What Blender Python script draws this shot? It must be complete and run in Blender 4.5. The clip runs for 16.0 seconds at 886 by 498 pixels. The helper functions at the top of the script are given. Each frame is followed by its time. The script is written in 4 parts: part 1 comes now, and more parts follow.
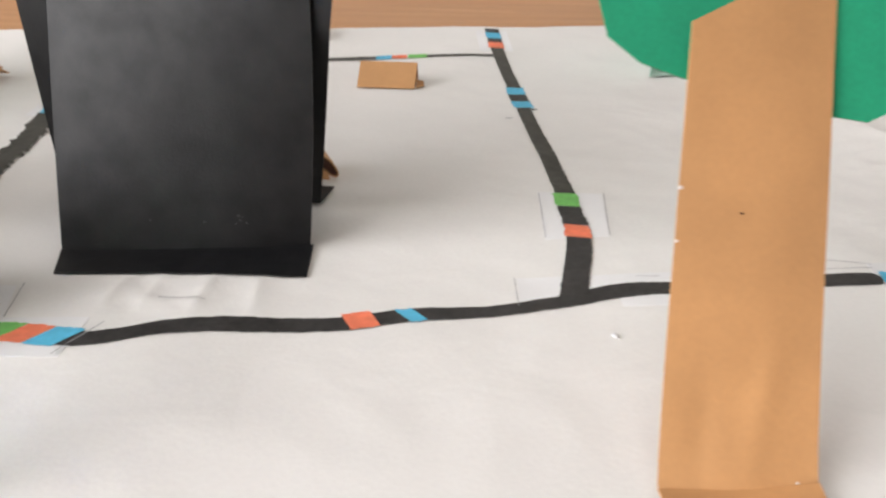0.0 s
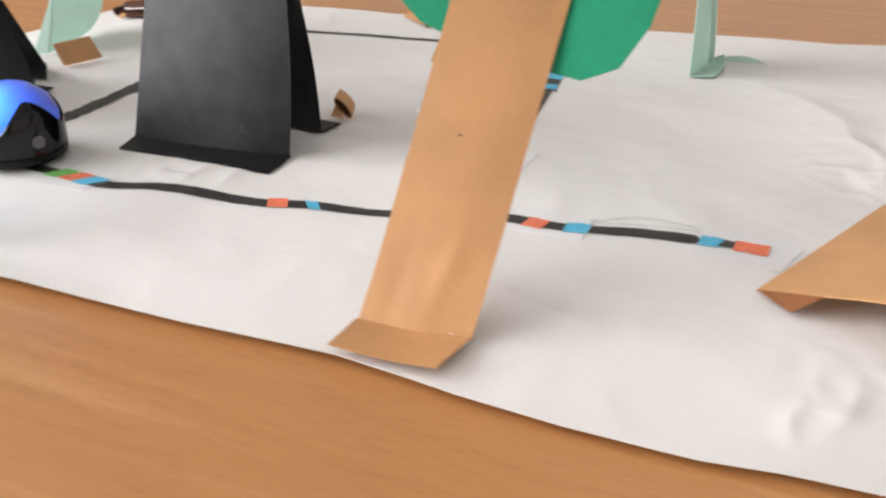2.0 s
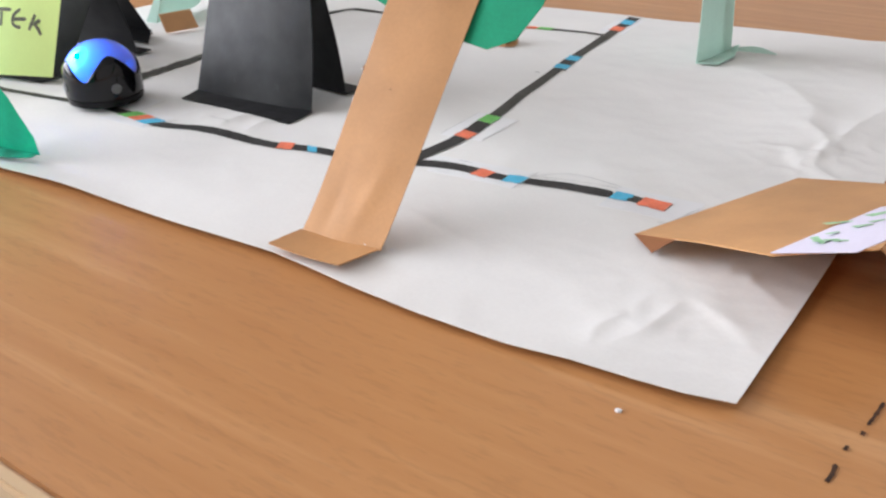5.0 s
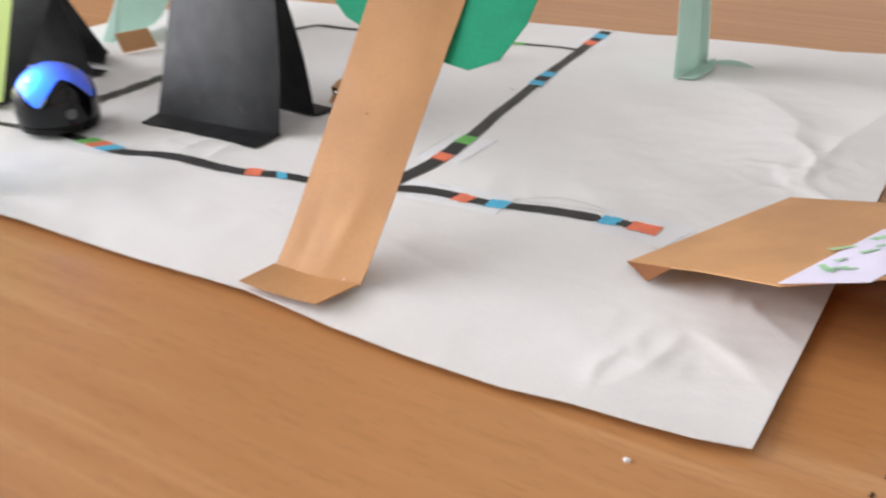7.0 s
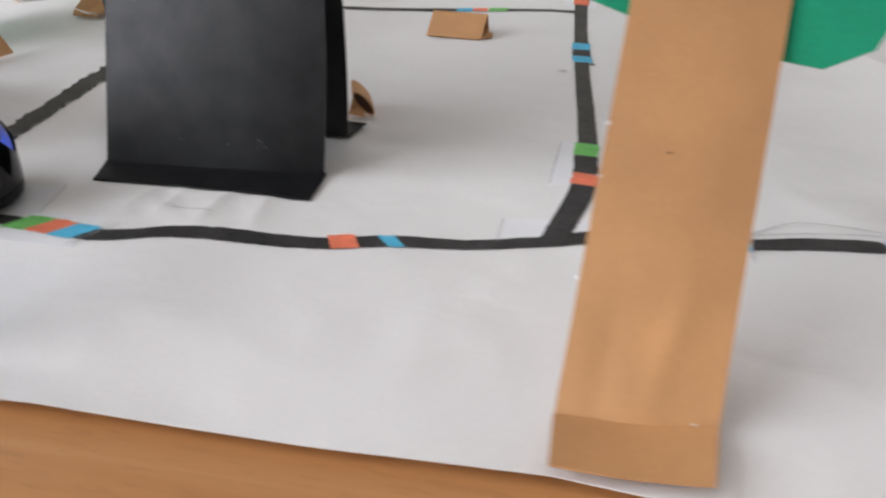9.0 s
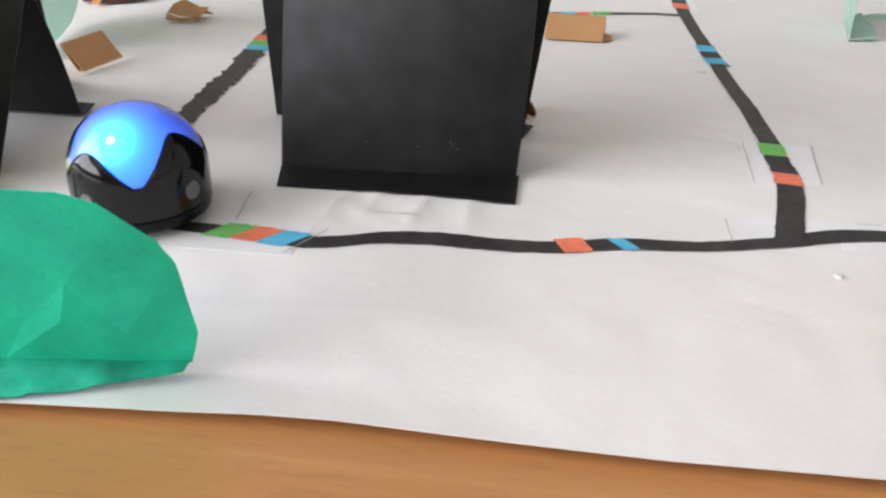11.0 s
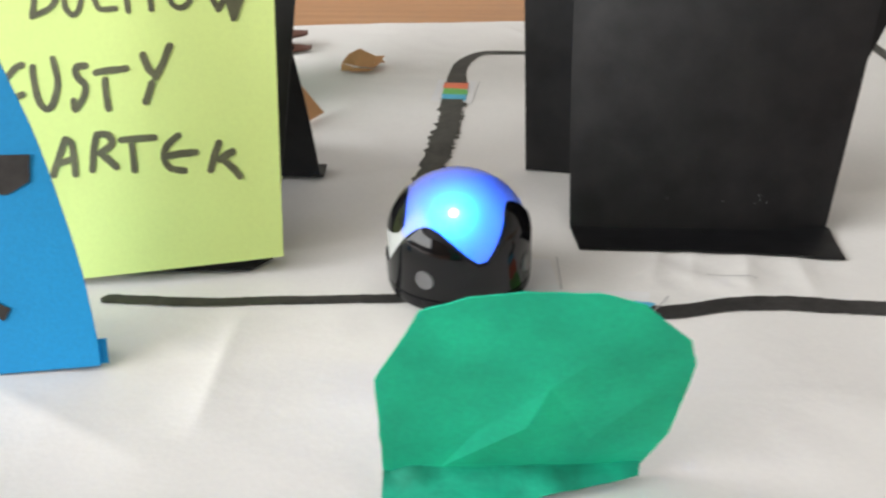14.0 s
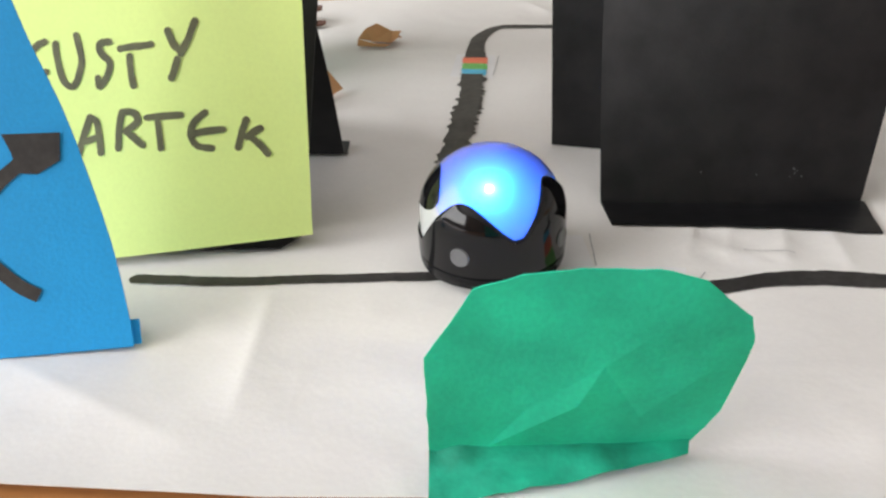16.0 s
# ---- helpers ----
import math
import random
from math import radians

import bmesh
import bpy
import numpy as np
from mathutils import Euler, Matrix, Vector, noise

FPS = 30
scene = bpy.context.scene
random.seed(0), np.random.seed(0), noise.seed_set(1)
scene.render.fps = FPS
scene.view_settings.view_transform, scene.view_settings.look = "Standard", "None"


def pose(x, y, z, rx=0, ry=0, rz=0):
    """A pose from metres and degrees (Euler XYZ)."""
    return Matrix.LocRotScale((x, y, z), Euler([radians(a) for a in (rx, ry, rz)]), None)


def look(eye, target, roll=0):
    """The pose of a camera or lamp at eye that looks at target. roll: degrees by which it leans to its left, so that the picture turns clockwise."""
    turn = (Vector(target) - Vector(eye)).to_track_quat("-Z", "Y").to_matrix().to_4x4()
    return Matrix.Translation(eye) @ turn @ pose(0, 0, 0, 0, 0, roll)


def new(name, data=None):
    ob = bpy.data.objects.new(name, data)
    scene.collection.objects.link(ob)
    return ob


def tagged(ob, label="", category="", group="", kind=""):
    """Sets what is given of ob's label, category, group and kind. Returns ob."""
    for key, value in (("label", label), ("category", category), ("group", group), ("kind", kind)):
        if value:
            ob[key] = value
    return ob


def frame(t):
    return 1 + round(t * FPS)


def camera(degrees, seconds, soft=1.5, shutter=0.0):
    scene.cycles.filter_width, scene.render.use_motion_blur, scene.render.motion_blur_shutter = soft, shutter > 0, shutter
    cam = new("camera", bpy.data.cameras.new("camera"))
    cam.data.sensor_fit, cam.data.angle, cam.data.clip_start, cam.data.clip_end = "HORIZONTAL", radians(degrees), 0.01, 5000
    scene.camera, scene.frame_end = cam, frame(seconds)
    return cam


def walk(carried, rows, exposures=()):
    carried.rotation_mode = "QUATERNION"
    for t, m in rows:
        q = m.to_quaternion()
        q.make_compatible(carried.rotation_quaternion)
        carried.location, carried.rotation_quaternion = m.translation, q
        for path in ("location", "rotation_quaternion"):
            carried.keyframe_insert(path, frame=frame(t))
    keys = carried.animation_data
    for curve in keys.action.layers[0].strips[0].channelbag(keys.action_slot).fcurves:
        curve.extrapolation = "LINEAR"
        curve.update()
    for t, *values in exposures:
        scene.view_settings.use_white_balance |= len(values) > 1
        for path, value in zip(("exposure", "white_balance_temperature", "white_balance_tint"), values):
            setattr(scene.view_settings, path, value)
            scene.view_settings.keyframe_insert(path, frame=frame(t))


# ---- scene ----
cam = camera(53.45, 16.0, soft=2.4, shutter=0.7)
PATH = [
    (0, (0.07438, 0.09342, 0.09881), (0.04698, 0.96849, -0.38441), 0.663),
    (0.2, (0.08277, 0.08833, 0.09967), (0.03298, 0.96745, -0.37431), -0.153),
    (0.5, (0.10022, 0.07768, 0.09680), (0.02058, 0.95978, -0.36749), 0.436),
    (0.7, (0.10989, 0.07326, 0.09942), (0.00584, 0.95425, -0.36213), 0.031),
    (1, (0.12073, 0.06791, 0.09960), (-0.02560, 0.94782, -0.35244), 0.223),
    (1.2, (0.12773, 0.06438, 0.09862), (-0.05620, 0.93809, -0.35171), 0.331),
    (1.5, (0.14608, 0.06053, 0.09984), (-0.10368, 0.91563, -0.35449), 0.022),
    (1.7, (0.16200, 0.05625, 0.10130), (-0.13172, 0.89378, -0.35942), 0.133),
    (2, (0.18754, 0.05610, 0.10315), (-0.17379, 0.86306, -0.36403), -0.462),
    (2.2, (0.20408, 0.05346, 0.10428), (-0.19527, 0.84547, -0.35751), -0.476),
    (2.5, (0.22513, 0.04849, 0.10694), (-0.22840, 0.81275, -0.35155), -0.815),
    (2.7, (0.23480, 0.04508, 0.10810), (-0.23811, 0.79751, -0.35038), -0.520),
    (3, (0.24430, 0.04658, 0.10765), (-0.24008, 0.78712, -0.35816), -0.994),
    (3.2, (0.24925, 0.04608, 0.10860), (-0.23512, 0.78341, -0.36228), -1.055),
    (3.5, (0.25602, 0.04301, 0.10906), (-0.24376, 0.77079, -0.36058), -0.974),
    (3.7, (0.26312, 0.04103, 0.11075), (-0.25314, 0.75726, -0.35881), -1.265),
    (5.8, (0.26088, 0.04237, 0.10874), (-0.24641, 0.76129, -0.36646), -1.283),
    (6, (0.26070, 0.04483, 0.10761), (-0.24881, 0.76033, -0.37036), -1.396),
    (6.5, (0.25958, 0.04446, 0.10854), (-0.24419, 0.75944, -0.37624), -1.265),
    (6.7, (0.26051, 0.04289, 0.11179), (-0.24859, 0.76079, -0.36301), -1.378),
    (7, (0.24941, 0.05062, 0.10887), (-0.22967, 0.79681, -0.35340), -1.276),
    (7.2, (0.24026, 0.05434, 0.10686), (-0.20577, 0.80922, -0.37397), -0.894),
    (7.5, (0.23100, 0.05923, 0.10613), (-0.20966, 0.81884, -0.37222), -1.028),
    (7.7, (0.21674, 0.06354, 0.10513), (-0.20114, 0.83628, -0.37261), -0.818),
    (8, (0.19201, 0.06829, 0.10100), (-0.19563, 0.85373, -0.38151), -1.017),
    (8.2, (0.17744, 0.07043, 0.10097), (-0.17328, 0.86769, -0.39033), -0.875),
    (8.5, (0.15110, 0.08120, 0.09713), (-0.13320, 0.89807, -0.40477), -0.594),
    (8.7, (0.13395, 0.08591, 0.09577), (-0.10533, 0.91346, -0.41208), -0.244),
    (9, (0.11337, 0.08809, 0.09485), (-0.09201, 0.92311, -0.41559), -0.521),
    (9.2, (0.09854, 0.08768, 0.09429), (-0.08250, 0.93639, -0.40263), -0.159),
    (9.5, (0.07366, 0.08588, 0.09177), (-0.09370, 0.93747, -0.40500), -0.245),
    (9.7, (0.06557, 0.08198, 0.09281), (-0.10782, 0.92951, -0.40880), -0.437),
    (11.8, (0.04726, 0.08405, 0.08636), (-0.09430, 0.94280, -0.40609), 0.077),
    (12, (0.04137, 0.08642, 0.08905), (-0.10417, 0.93687, -0.41646), -1.010),
    (12.2, (0.03250, 0.08576, 0.09103), (-0.10329, 0.93958, -0.41151), -1.013),
    (12.5, (0.01883, 0.08433, 0.09074), (-0.13035, 0.95217, -0.38319), -1.860),
    (12.7, (0.00810, 0.08261, 0.09326), (-0.14757, 0.95472, -0.37062), -1.665),
    (13, (-0.00172, 0.08204, 0.09156), (-0.17221, 0.95690, -0.36182), -1.792),
    (13.2, (-0.00409, 0.08152, 0.09066), (-0.17879, 0.95621, -0.36144), -1.912),
    (13.5, (-0.00484, 0.08332, 0.09066), (-0.18056, 0.95207, -0.37235), -1.834),
    (13.7, (-0.00753, 0.08465, 0.09108), (-0.17905, 0.95115, -0.37770), -2.094),
    (14, (-0.01377, 0.08607, 0.09033), (-0.17736, 0.95404, -0.37855), -2.019),
    (14.5, (-0.02093, 0.08609, 0.08986), (-0.19187, 0.95312, -0.37814), -2.423),
    (15, (-0.02091, 0.08703, 0.08924), (-0.18849, 0.95201, -0.38377), -2.532),
    (15.5, (-0.02087, 0.08807, 0.08851), (-0.18585, 0.94929, -0.39218), -2.485),
    (16, (-0.02014, 0.08714, 0.08925), (-0.18484, 0.94255, -0.40182), -2.585),
]
walk(cam, [(t, look(eye, target, roll)) for t, eye, target, roll in PATH], exposures=[(0, 0.10, 6450, 9), (1.0, 0.08, 6450, 10), (1.5, 0.18, 6400, 10), (2.0, 0.12, 6400, 10), (2.5, 0.08, 6400, 10), (3.5, 0.08, 6120, 10), (6.5, 0.1, 6000, 9), (7.0, 0.05, 6150, 10), (7.5, -0.12, 6170, 10), (8.0, 0.0, 6150, 10), (8.5, -0.12, 6250, 10), (9.0, -0.22, 6050, 10), (9.5, 0.08, 6150, 10), (12.0, 0.03, 6200, 9), (12.5, -0.02, 6300, 7), (13.0, -0.17, 6350, 7), (13.5, -0.22, 6450, 5), (14.0, -0.05, 6400, 6), (14.5, -0.09, 6400, 6), (15.5, -0.05, 6450, 7), (16.0, -0.04, 6450, 8)])

# ---- world, window light ----
world = bpy.data.worlds.new("world")
scene.world = world
world.use_nodes = True
wn = world.node_tree.nodes
sky = wn.new("ShaderNodeTexSky")
sky.sky_type, sky.sun_disc = "NISHITA", False
sky.sun_elevation, sky.sun_rotation = radians(35), radians(200)
wn["Background"].inputs[1].default_value = 0.1
world.node_tree.links.new(sky.outputs[0], wn["Background"].inputs[0])

# overcast daylight through the one big window on the -x side of the room
day = bpy.data.lights.new("window_daylight", "AREA")
day.shape, day.size, day.size_y = "RECTANGLE", 2.85, 1.45
day.energy, day.color = 106.0, (1.0, 0.962, 0.955)
lamp = new("window_daylight", day)
lamp.matrix_world = look((-1.78, -1.135, 0.82), (0.2, -1.135, 0.66))


# ---- materials ----
def material(name, colour, rough=0.7, metal=0.0, spec=0.5, scale=300.0, vary=0.12, bump=0.15, coat=0.0, big=25.0, bigvary=0.08, stretch=None, thin=0.0, buckle=0.0, mottle=0.0):
    """Base colour varied at two scales, with fine relief."""
    m = bpy.data.materials.new(name)
    m.use_nodes = True
    nt = m.node_tree
    n, l = nt.nodes, nt.links
    b = n["Principled BSDF"]
    co = n.new("ShaderNodeTexCoord")
    mp = n.new("ShaderNodeMapping")
    mp.inputs["Scale"].default_value = stretch or (1, 1, 1)
    l.new(co.outputs["Object"], mp.inputs[0])
    fine = n.new("ShaderNodeTexNoise")
    fine.inputs["Scale"].default_value, fine.inputs["Detail"].default_value = scale, 6.0
    l.new(mp.outputs[0], fine.inputs["Vector"])
    wide = n.new("ShaderNodeTexNoise")
    wide.inputs["Scale"].default_value, wide.inputs["Detail"].default_value = big, 3.0
    l.new(mp.outputs[0], wide.inputs["Vector"])

    def ramp(src, amount):
        r = n.new("ShaderNodeMapRange")
        r.inputs["From Min"].default_value, r.inputs["From Max"].default_value = 0.3, 0.7
        r.inputs["To Min"].default_value, r.inputs["To Max"].default_value = 1 - amount, 1 + amount
        l.new(src.outputs[0], r.inputs[0])
        return r

    a, c = ramp(fine, vary), ramp(wide, bigvary)
    mul = n.new("ShaderNodeMath")
    mul.operation = "MULTIPLY"
    l.new(a.outputs[0], mul.inputs[0])
    l.new(c.outputs[0], mul.inputs[1])
    col = n.new("ShaderNodeVectorMath")
    col.operation = "SCALE"
    col.inputs[0].default_value = colour
    l.new(mul.outputs[0], col.inputs["Scale"])
    l.new(col.outputs[0], b.inputs["Base Color"])
    b.inputs["Roughness"].default_value = rough
    b.inputs["Metallic"].default_value = metal
    b.inputs["Specular IOR Level"].default_value = spec
    b.inputs["Coat Weight"].default_value = coat
    if mottle:
        # cloudy rubbed sheen, as on handled card
        cloud = n.new("ShaderNodeTexNoise")
        cloud.inputs["Scale"].default_value, cloud.inputs["Detail"].default_value = 140.0, 8.0
        l.new(mp.outputs[0], cloud.inputs["Vector"])
        mr = n.new("ShaderNodeMapRange")
        mr.inputs["From Min"].default_value, mr.inputs["From Max"].default_value = 0.3, 0.7
        mr.inputs["To Min"].default_value, mr.inputs["To Max"].default_value = spec * (1 - mottle), spec * (1 + mottle)
        l.new(cloud.outputs[0], mr.inputs[0])
        l.new(mr.outputs[0], b.inputs["Specular IOR Level"])
    if bump:
        bp = n.new("ShaderNodeBump")
        bp.inputs["Strength"].default_value, bp.inputs["Distance"].default_value = bump, 0.0004
        l.new(fine.outputs[0], bp.inputs["Height"])
        l.new(bp.outputs[0], b.inputs["Normal"])
        if buckle:
            dent = n.new("ShaderNodeTexNoise")
            dent.inputs["Scale"].default_value, dent.inputs["Detail"].default_value, dent.inputs["Distortion"].default_value = 38.0, 2.5, 0.6
            l.new(mp.outputs[0], dent.inputs["Vector"])
            bp2 = n.new("ShaderNodeBump")
            bp2.inputs["Strength"].default_value, bp2.inputs["Distance"].default_value = buckle, 0.0022
            l.new(dent.outputs[0], bp2.inputs["Height"])
            l.new(bp2.outputs[0], bp.inputs["Normal"])
    if thin:
        tr, mx = n.new("ShaderNodeBsdfTranslucent"), n.new("ShaderNodeMixShader")
        l.new(col.outputs[0], tr.inputs[0])
        mx.inputs[0].default_value = thin
        l.new(b.outputs[0], mx.inputs[1])
        l.new(tr.outputs[0], mx.inputs[2])
        l.new(mx.outputs[0], n["Material Output"].inputs[0])
    return m


def wood_material():
    """Beech laminate: long fibres along x, fine pores, satin lacquer."""
    m = bpy.data.materials.new("beech_laminate")
    m.use_nodes = True
    n, l = m.node_tree.nodes, m.node_tree.links
    b = n["Principled BSDF"]
    co = n.new("ShaderNodeTexCoord")
    mp = n.new("ShaderNodeMapping")
    mp.inputs["Scale"].default_value = (8.0, 165.0, 8.0)
    mp.inputs["Rotation"].default_value = (0, 0, radians(4))
    l.new(co.outputs["Object"], mp.inputs[0])
    grain = n.new("ShaderNodeTexNoise")
    grain.inputs["Scale"].default_value, grain.inputs["Detail"].default_value = 1.0, 5.0
    grain.inputs["Distortion"].default_value = 0.4
    l.new(mp.outputs[0], grain.inputs["Vector"])
    mp2 = n.new("ShaderNodeMapping")
    mp2.inputs["Scale"].default_value = (150.0, 760.0, 150.0)
    mp2.inputs["Rotation"].default_value = (0, 0, radians(4))
    l.new(co.outputs["Object"], mp2.inputs[0])
    pores = n.new("ShaderNodeTexNoise")
    pores.inputs["Scale"].default_value, pores.inputs["Detail"].default_value = 1.0, 3.0
    l.new(mp2.outputs[0], pores.inputs["Vector"])
    wide = n.new("ShaderNodeTexNoise")
    wide.inputs["Scale"].default_value = 9.0
    l.new(co.outputs["Object"], wide.inputs["Vector"])
    cr = n.new("ShaderNodeValToRGB")
    e = cr.color_ramp.elements
    e[0].position, e[0].color = 0.28, (0.455, 0.203, 0.066, 1)
    e[1].position, e[1].color = 0.56, (0.510, 0.243, 0.087, 1)
    pale = cr.color_ramp.elements.new(0.70)
    pale.color = (0.580, 0.304, 0.128, 1)
    l.new(grain.outputs[0], cr.inputs[0])
    pr = n.new("ShaderNodeMapRange")
    pr.inputs["From Min"].default_value, pr.inputs["From Max"].default_value = 0.34, 0.46
    pr.inputs["To Min"].default_value, pr.inputs["To Max"].default_value = 0.90, 1.0
    l.new(pores.outputs[0], pr.inputs[0])
    wr = n.new("ShaderNodeMapRange")
    wr.inputs["To Min"].default_value, wr.inputs["To Max"].default_value = 0.88, 1.12
    l.new(wide.outputs[0], wr.inputs[0])
    mul = n.new("ShaderNodeMath")
    mul.operation = "MULTIPLY"
    l.new(pr.outputs[0], mul.inputs[0])
    l.new(wr.outputs[0], mul.inputs[1])
    vs = n.new("ShaderNodeVectorMath")
    vs.operation = "SCALE"
    l.new(cr.outputs[0], vs.inputs[0])
    l.new(mul.outputs[0], vs.inputs["Scale"])
    l.new(vs.outputs[0], b.inputs["Base Color"])
    b.inputs["Roughness"].default_value = 0.36
    b.inputs["Specular IOR Level"].default_value = 0.75
    bp = n.new("ShaderNodeBump")
    bp.inputs["Strength"].default_value, bp.inputs["Distance"].default_value = 0.12, 0.0003
    l.new(pores.outputs[0], bp.inputs["Height"])
    l.new(bp.outputs[0], b.inputs["Normal"])
    return m


def dome_material():
    """Milky, clear-coated plastic that lets the lamp below shine through."""
    m = bpy.data.materials.new("milky_dome_plastic")
    m.use_nodes = True
    n, l = m.node_tree.nodes, m.node_tree.links
    out = n["Material Output"]
    n.remove(n["Principled BSDF"])
    dif, tra, glo = n.new("ShaderNodeBsdfDiffuse"), n.new("ShaderNodeBsdfTranslucent"), n.new("ShaderNodeBsdfGlossy")
    dif.inputs[0].default_value = (0.33, 0.34, 0.40, 1)
    tra.inputs[0].default_value = (0.8, 0.85, 0.95, 1)
    glo.inputs["Roughness"].default_value = 0.06
    a, c, f = n.new("ShaderNodeMixShader"), n.new("ShaderNodeMixShader"), n.new("ShaderNodeFresnel")
    a.inputs[0].default_value = 0.52
    l.new(dif.outputs[0], a.inputs[1])
    l.new(tra.outputs[0], a.inputs[2])
    f.inputs[0].default_value = 1.55
    l.new(f.outputs[0], c.inputs[0])
    l.new(a.outputs[0], c.inputs[1])
    l.new(glo.outputs[0], c.inputs[2])
    l.new(c.outputs[0], out.inputs[0])
    return m


def lamp_material(name, colour, strength):
    m = bpy.data.materials.new(name)
    m.use_nodes = True
    b = m.node_tree.nodes["Principled BSDF"]
    b.inputs["Base Color"].default_value = (0.8, 0.8, 0.8, 1)
    b.inputs["Emission Color"].default_value = (*colour, 1)
    b.inputs["Emission Strength"].default_value = strength
    return m


PAPER = material("white_drawing_paper", (0.80, 0.785, 0.765), 0.85, scale=900, vary=0.015, bump=0.12, big=30, bigvary=0.02, buckle=0.3)
DUST = material("pale_dust", (0.17, 0.17, 0.18), 0.9, scale=900, vary=0.2, bump=0.02)
SLIP = material("white_printer_paper", (0.815, 0.812, 0.822), 0.8, scale=900, vary=0.01, bump=0.05)
WOOD = wood_material()
KRAFT = material("brown_kraft_card", (0.56, 0.298, 0.125), 0.60, scale=900, vary=0.03, bump=0.10, big=48, bigvary=0.10)
BLACK = material("black_card", (0.0022, 0.0022, 0.0032), 0.52, spec=0.44, scale=1600, vary=0.25, bump=0.16, big=70, bigvary=0.25, mottle=0.16)
GREEN = material("green_tissue_card", (0.013, 0.32, 0.165), 0.8, scale=1200, vary=0.06, bump=0.2, big=70, bigvary=0.1, thin=0.15)
BUSH = material("light_green_tissue", (0.048, 0.76, 0.52), 0.85, scale=1200, vary=0.05, bump=0.25, big=90, bigvary=0.12, thin=0.45, buckle=0.25)
# darker, blotchier copy of BUSH: the foot flap's shade is put into colour
BUSH_SHADE = material("shaded_green_tissue", (0.020, 0.46, 0.30), 0.7, scale=1200, vary=0.06, bump=0.25, big=140, bigvary=0.35, thin=0.2, buckle=0.35)
# KRAFT darkened: paints the shade on the fallen card's under flap
KRAFT_SHADE = material("shaded_kraft_card", (0.20, 0.074, 0.022), 0.85, scale=1400, vary=0.08, bump=0.15, big=60, bigvary=0.12)
SCORCH = material("scorched_laminate", (0.050, 0.022, 0.012), 0.6, scale=600, vary=0.3, bump=0.05, big=300, bigvary=0.4)
PALEMARK = material("pale_green_pencil", (0.36, 0.62, 0.36), 0.7, scale=900, vary=0.2, bump=0.02)
# the wedge's own dark brown; also paints the shade in the roll's mouth
DARK = material("dark_brown_card", (0.085, 0.030, 0.016), 0.7, scale=1400, vary=0.1, bump=0.15, big=60, bigvary=0.15)
MINT = material("mint_card", (0.66, 0.83, 0.76), 0.8, scale=1200, vary=0.03, bump=0.1, thin=0.4)
BLUE = material("blue_card", (0.008, 0.33, 0.74), 0.65, scale=1500, vary=0.05, bump=0.15)
LIME = material("lime_note_paper", (0.79, 0.96, 0.33), 0.75, scale=1200, vary=0.02, bump=0.08, big=20, bigvary=0.04)
LILAC = material("lilac_paper", (0.76, 0.72, 0.86), 0.75, scale=1200, vary=0.02, bump=0.08)
INK = material("black_marker_ink", (0.030, 0.028, 0.027), 0.6, scale=700, vary=0.35, bump=0.05, big=150, bigvary=0.3)
GREYINK = material("greyed_marker_ink", (0.055, 0.053, 0.045), 0.65, scale=500, vary=0.25, bump=0.05, big=150, bigvary=0.2)
INKWASH = material("thin_black_marker_ink", (0.115, 0.118, 0.060), 0.65, scale=400, vary=0.12, bump=0.03, big=170, bigvary=0.3)
RED = material("orange_red_marker_ink", (0.84, 0.21, 0.11), 0.65, scale=600, vary=0.08, bump=0.05, big=200, bigvary=0.1)
LEAF = material("green_marker_ink", (0.18, 0.52, 0.125), 0.65, scale=600, vary=0.08, bump=0.05, big=200, bigvary=0.1)
CYAN = material("blue_marker_ink", (0.10, 0.48, 0.71), 0.65, scale=600, vary=0.08, bump=0.05, big=200, bigvary=0.1)
PENCIL = material("pencil_grey", (0.40, 0.395, 0.40), 0.6, vary=0.2, bump=0.0)
SHELL = material("glossy_black_plastic", (0.004, 0.004, 0.005), 0.08, spec=0.38, scale=900, vary=0.1, bump=0.01)
RUBBER = material("satin_black_plastic", (0.008, 0.008, 0.009), 0.25, spec=0.2, scale=900, vary=0.1, bump=0.05)
SENSOR = material("grey_sensor_plastic", (0.13, 0.13, 0.135), 0.35, bump=0.02)
VISOR = material("pale_visor_plastic", (0.46, 0.48, 0.47), 0.12, spec=0.6, scale=900, vary=0.03, bump=0.01)
DOME = dome_material()
LED = lamp_material("blue_led", (0.006, 0.13, 1.0), 860.0)
WALL = material("wall_paint", (0.72, 0.705, 0.68), 0.9, scale=60, vary=0.02, bump=0.1, big=2, bigvary=0.02)
# unseen south wall, coloured dark so that the black card mirrors less light
DARK_WALL = material("dark_brown_wall", (0.16, 0.11, 0.07), 0.9, scale=90, vary=0.2, bump=0.2, big=6, bigvary=0.05)
CEIL = material("ceiling_paint", (0.80, 0.79, 0.77), 0.9, scale=60, vary=0.02, bump=0.1, big=2, bigvary=0.02)
FLOOR = material("grey_lino", (0.30, 0.27, 0.24), 0.5, scale=90, vary=0.1, bump=0.1, big=4, bigvary=0.05)
FRAME = material("white_window_frame", (0.78, 0.78, 0.77), 0.4, scale=50, vary=0.02, bump=0.05)
STEEL = material("grey_steel_tube", (0.35, 0.36, 0.37), 0.35, metal=0.9, scale=200, vary=0.05, bump=0.05)
EDGE = material("pale_beech_edge", (0.60, 0.42, 0.24), 0.5, scale=60, vary=0.06, bump=0.1, stretch=(0.1, 1, 1))


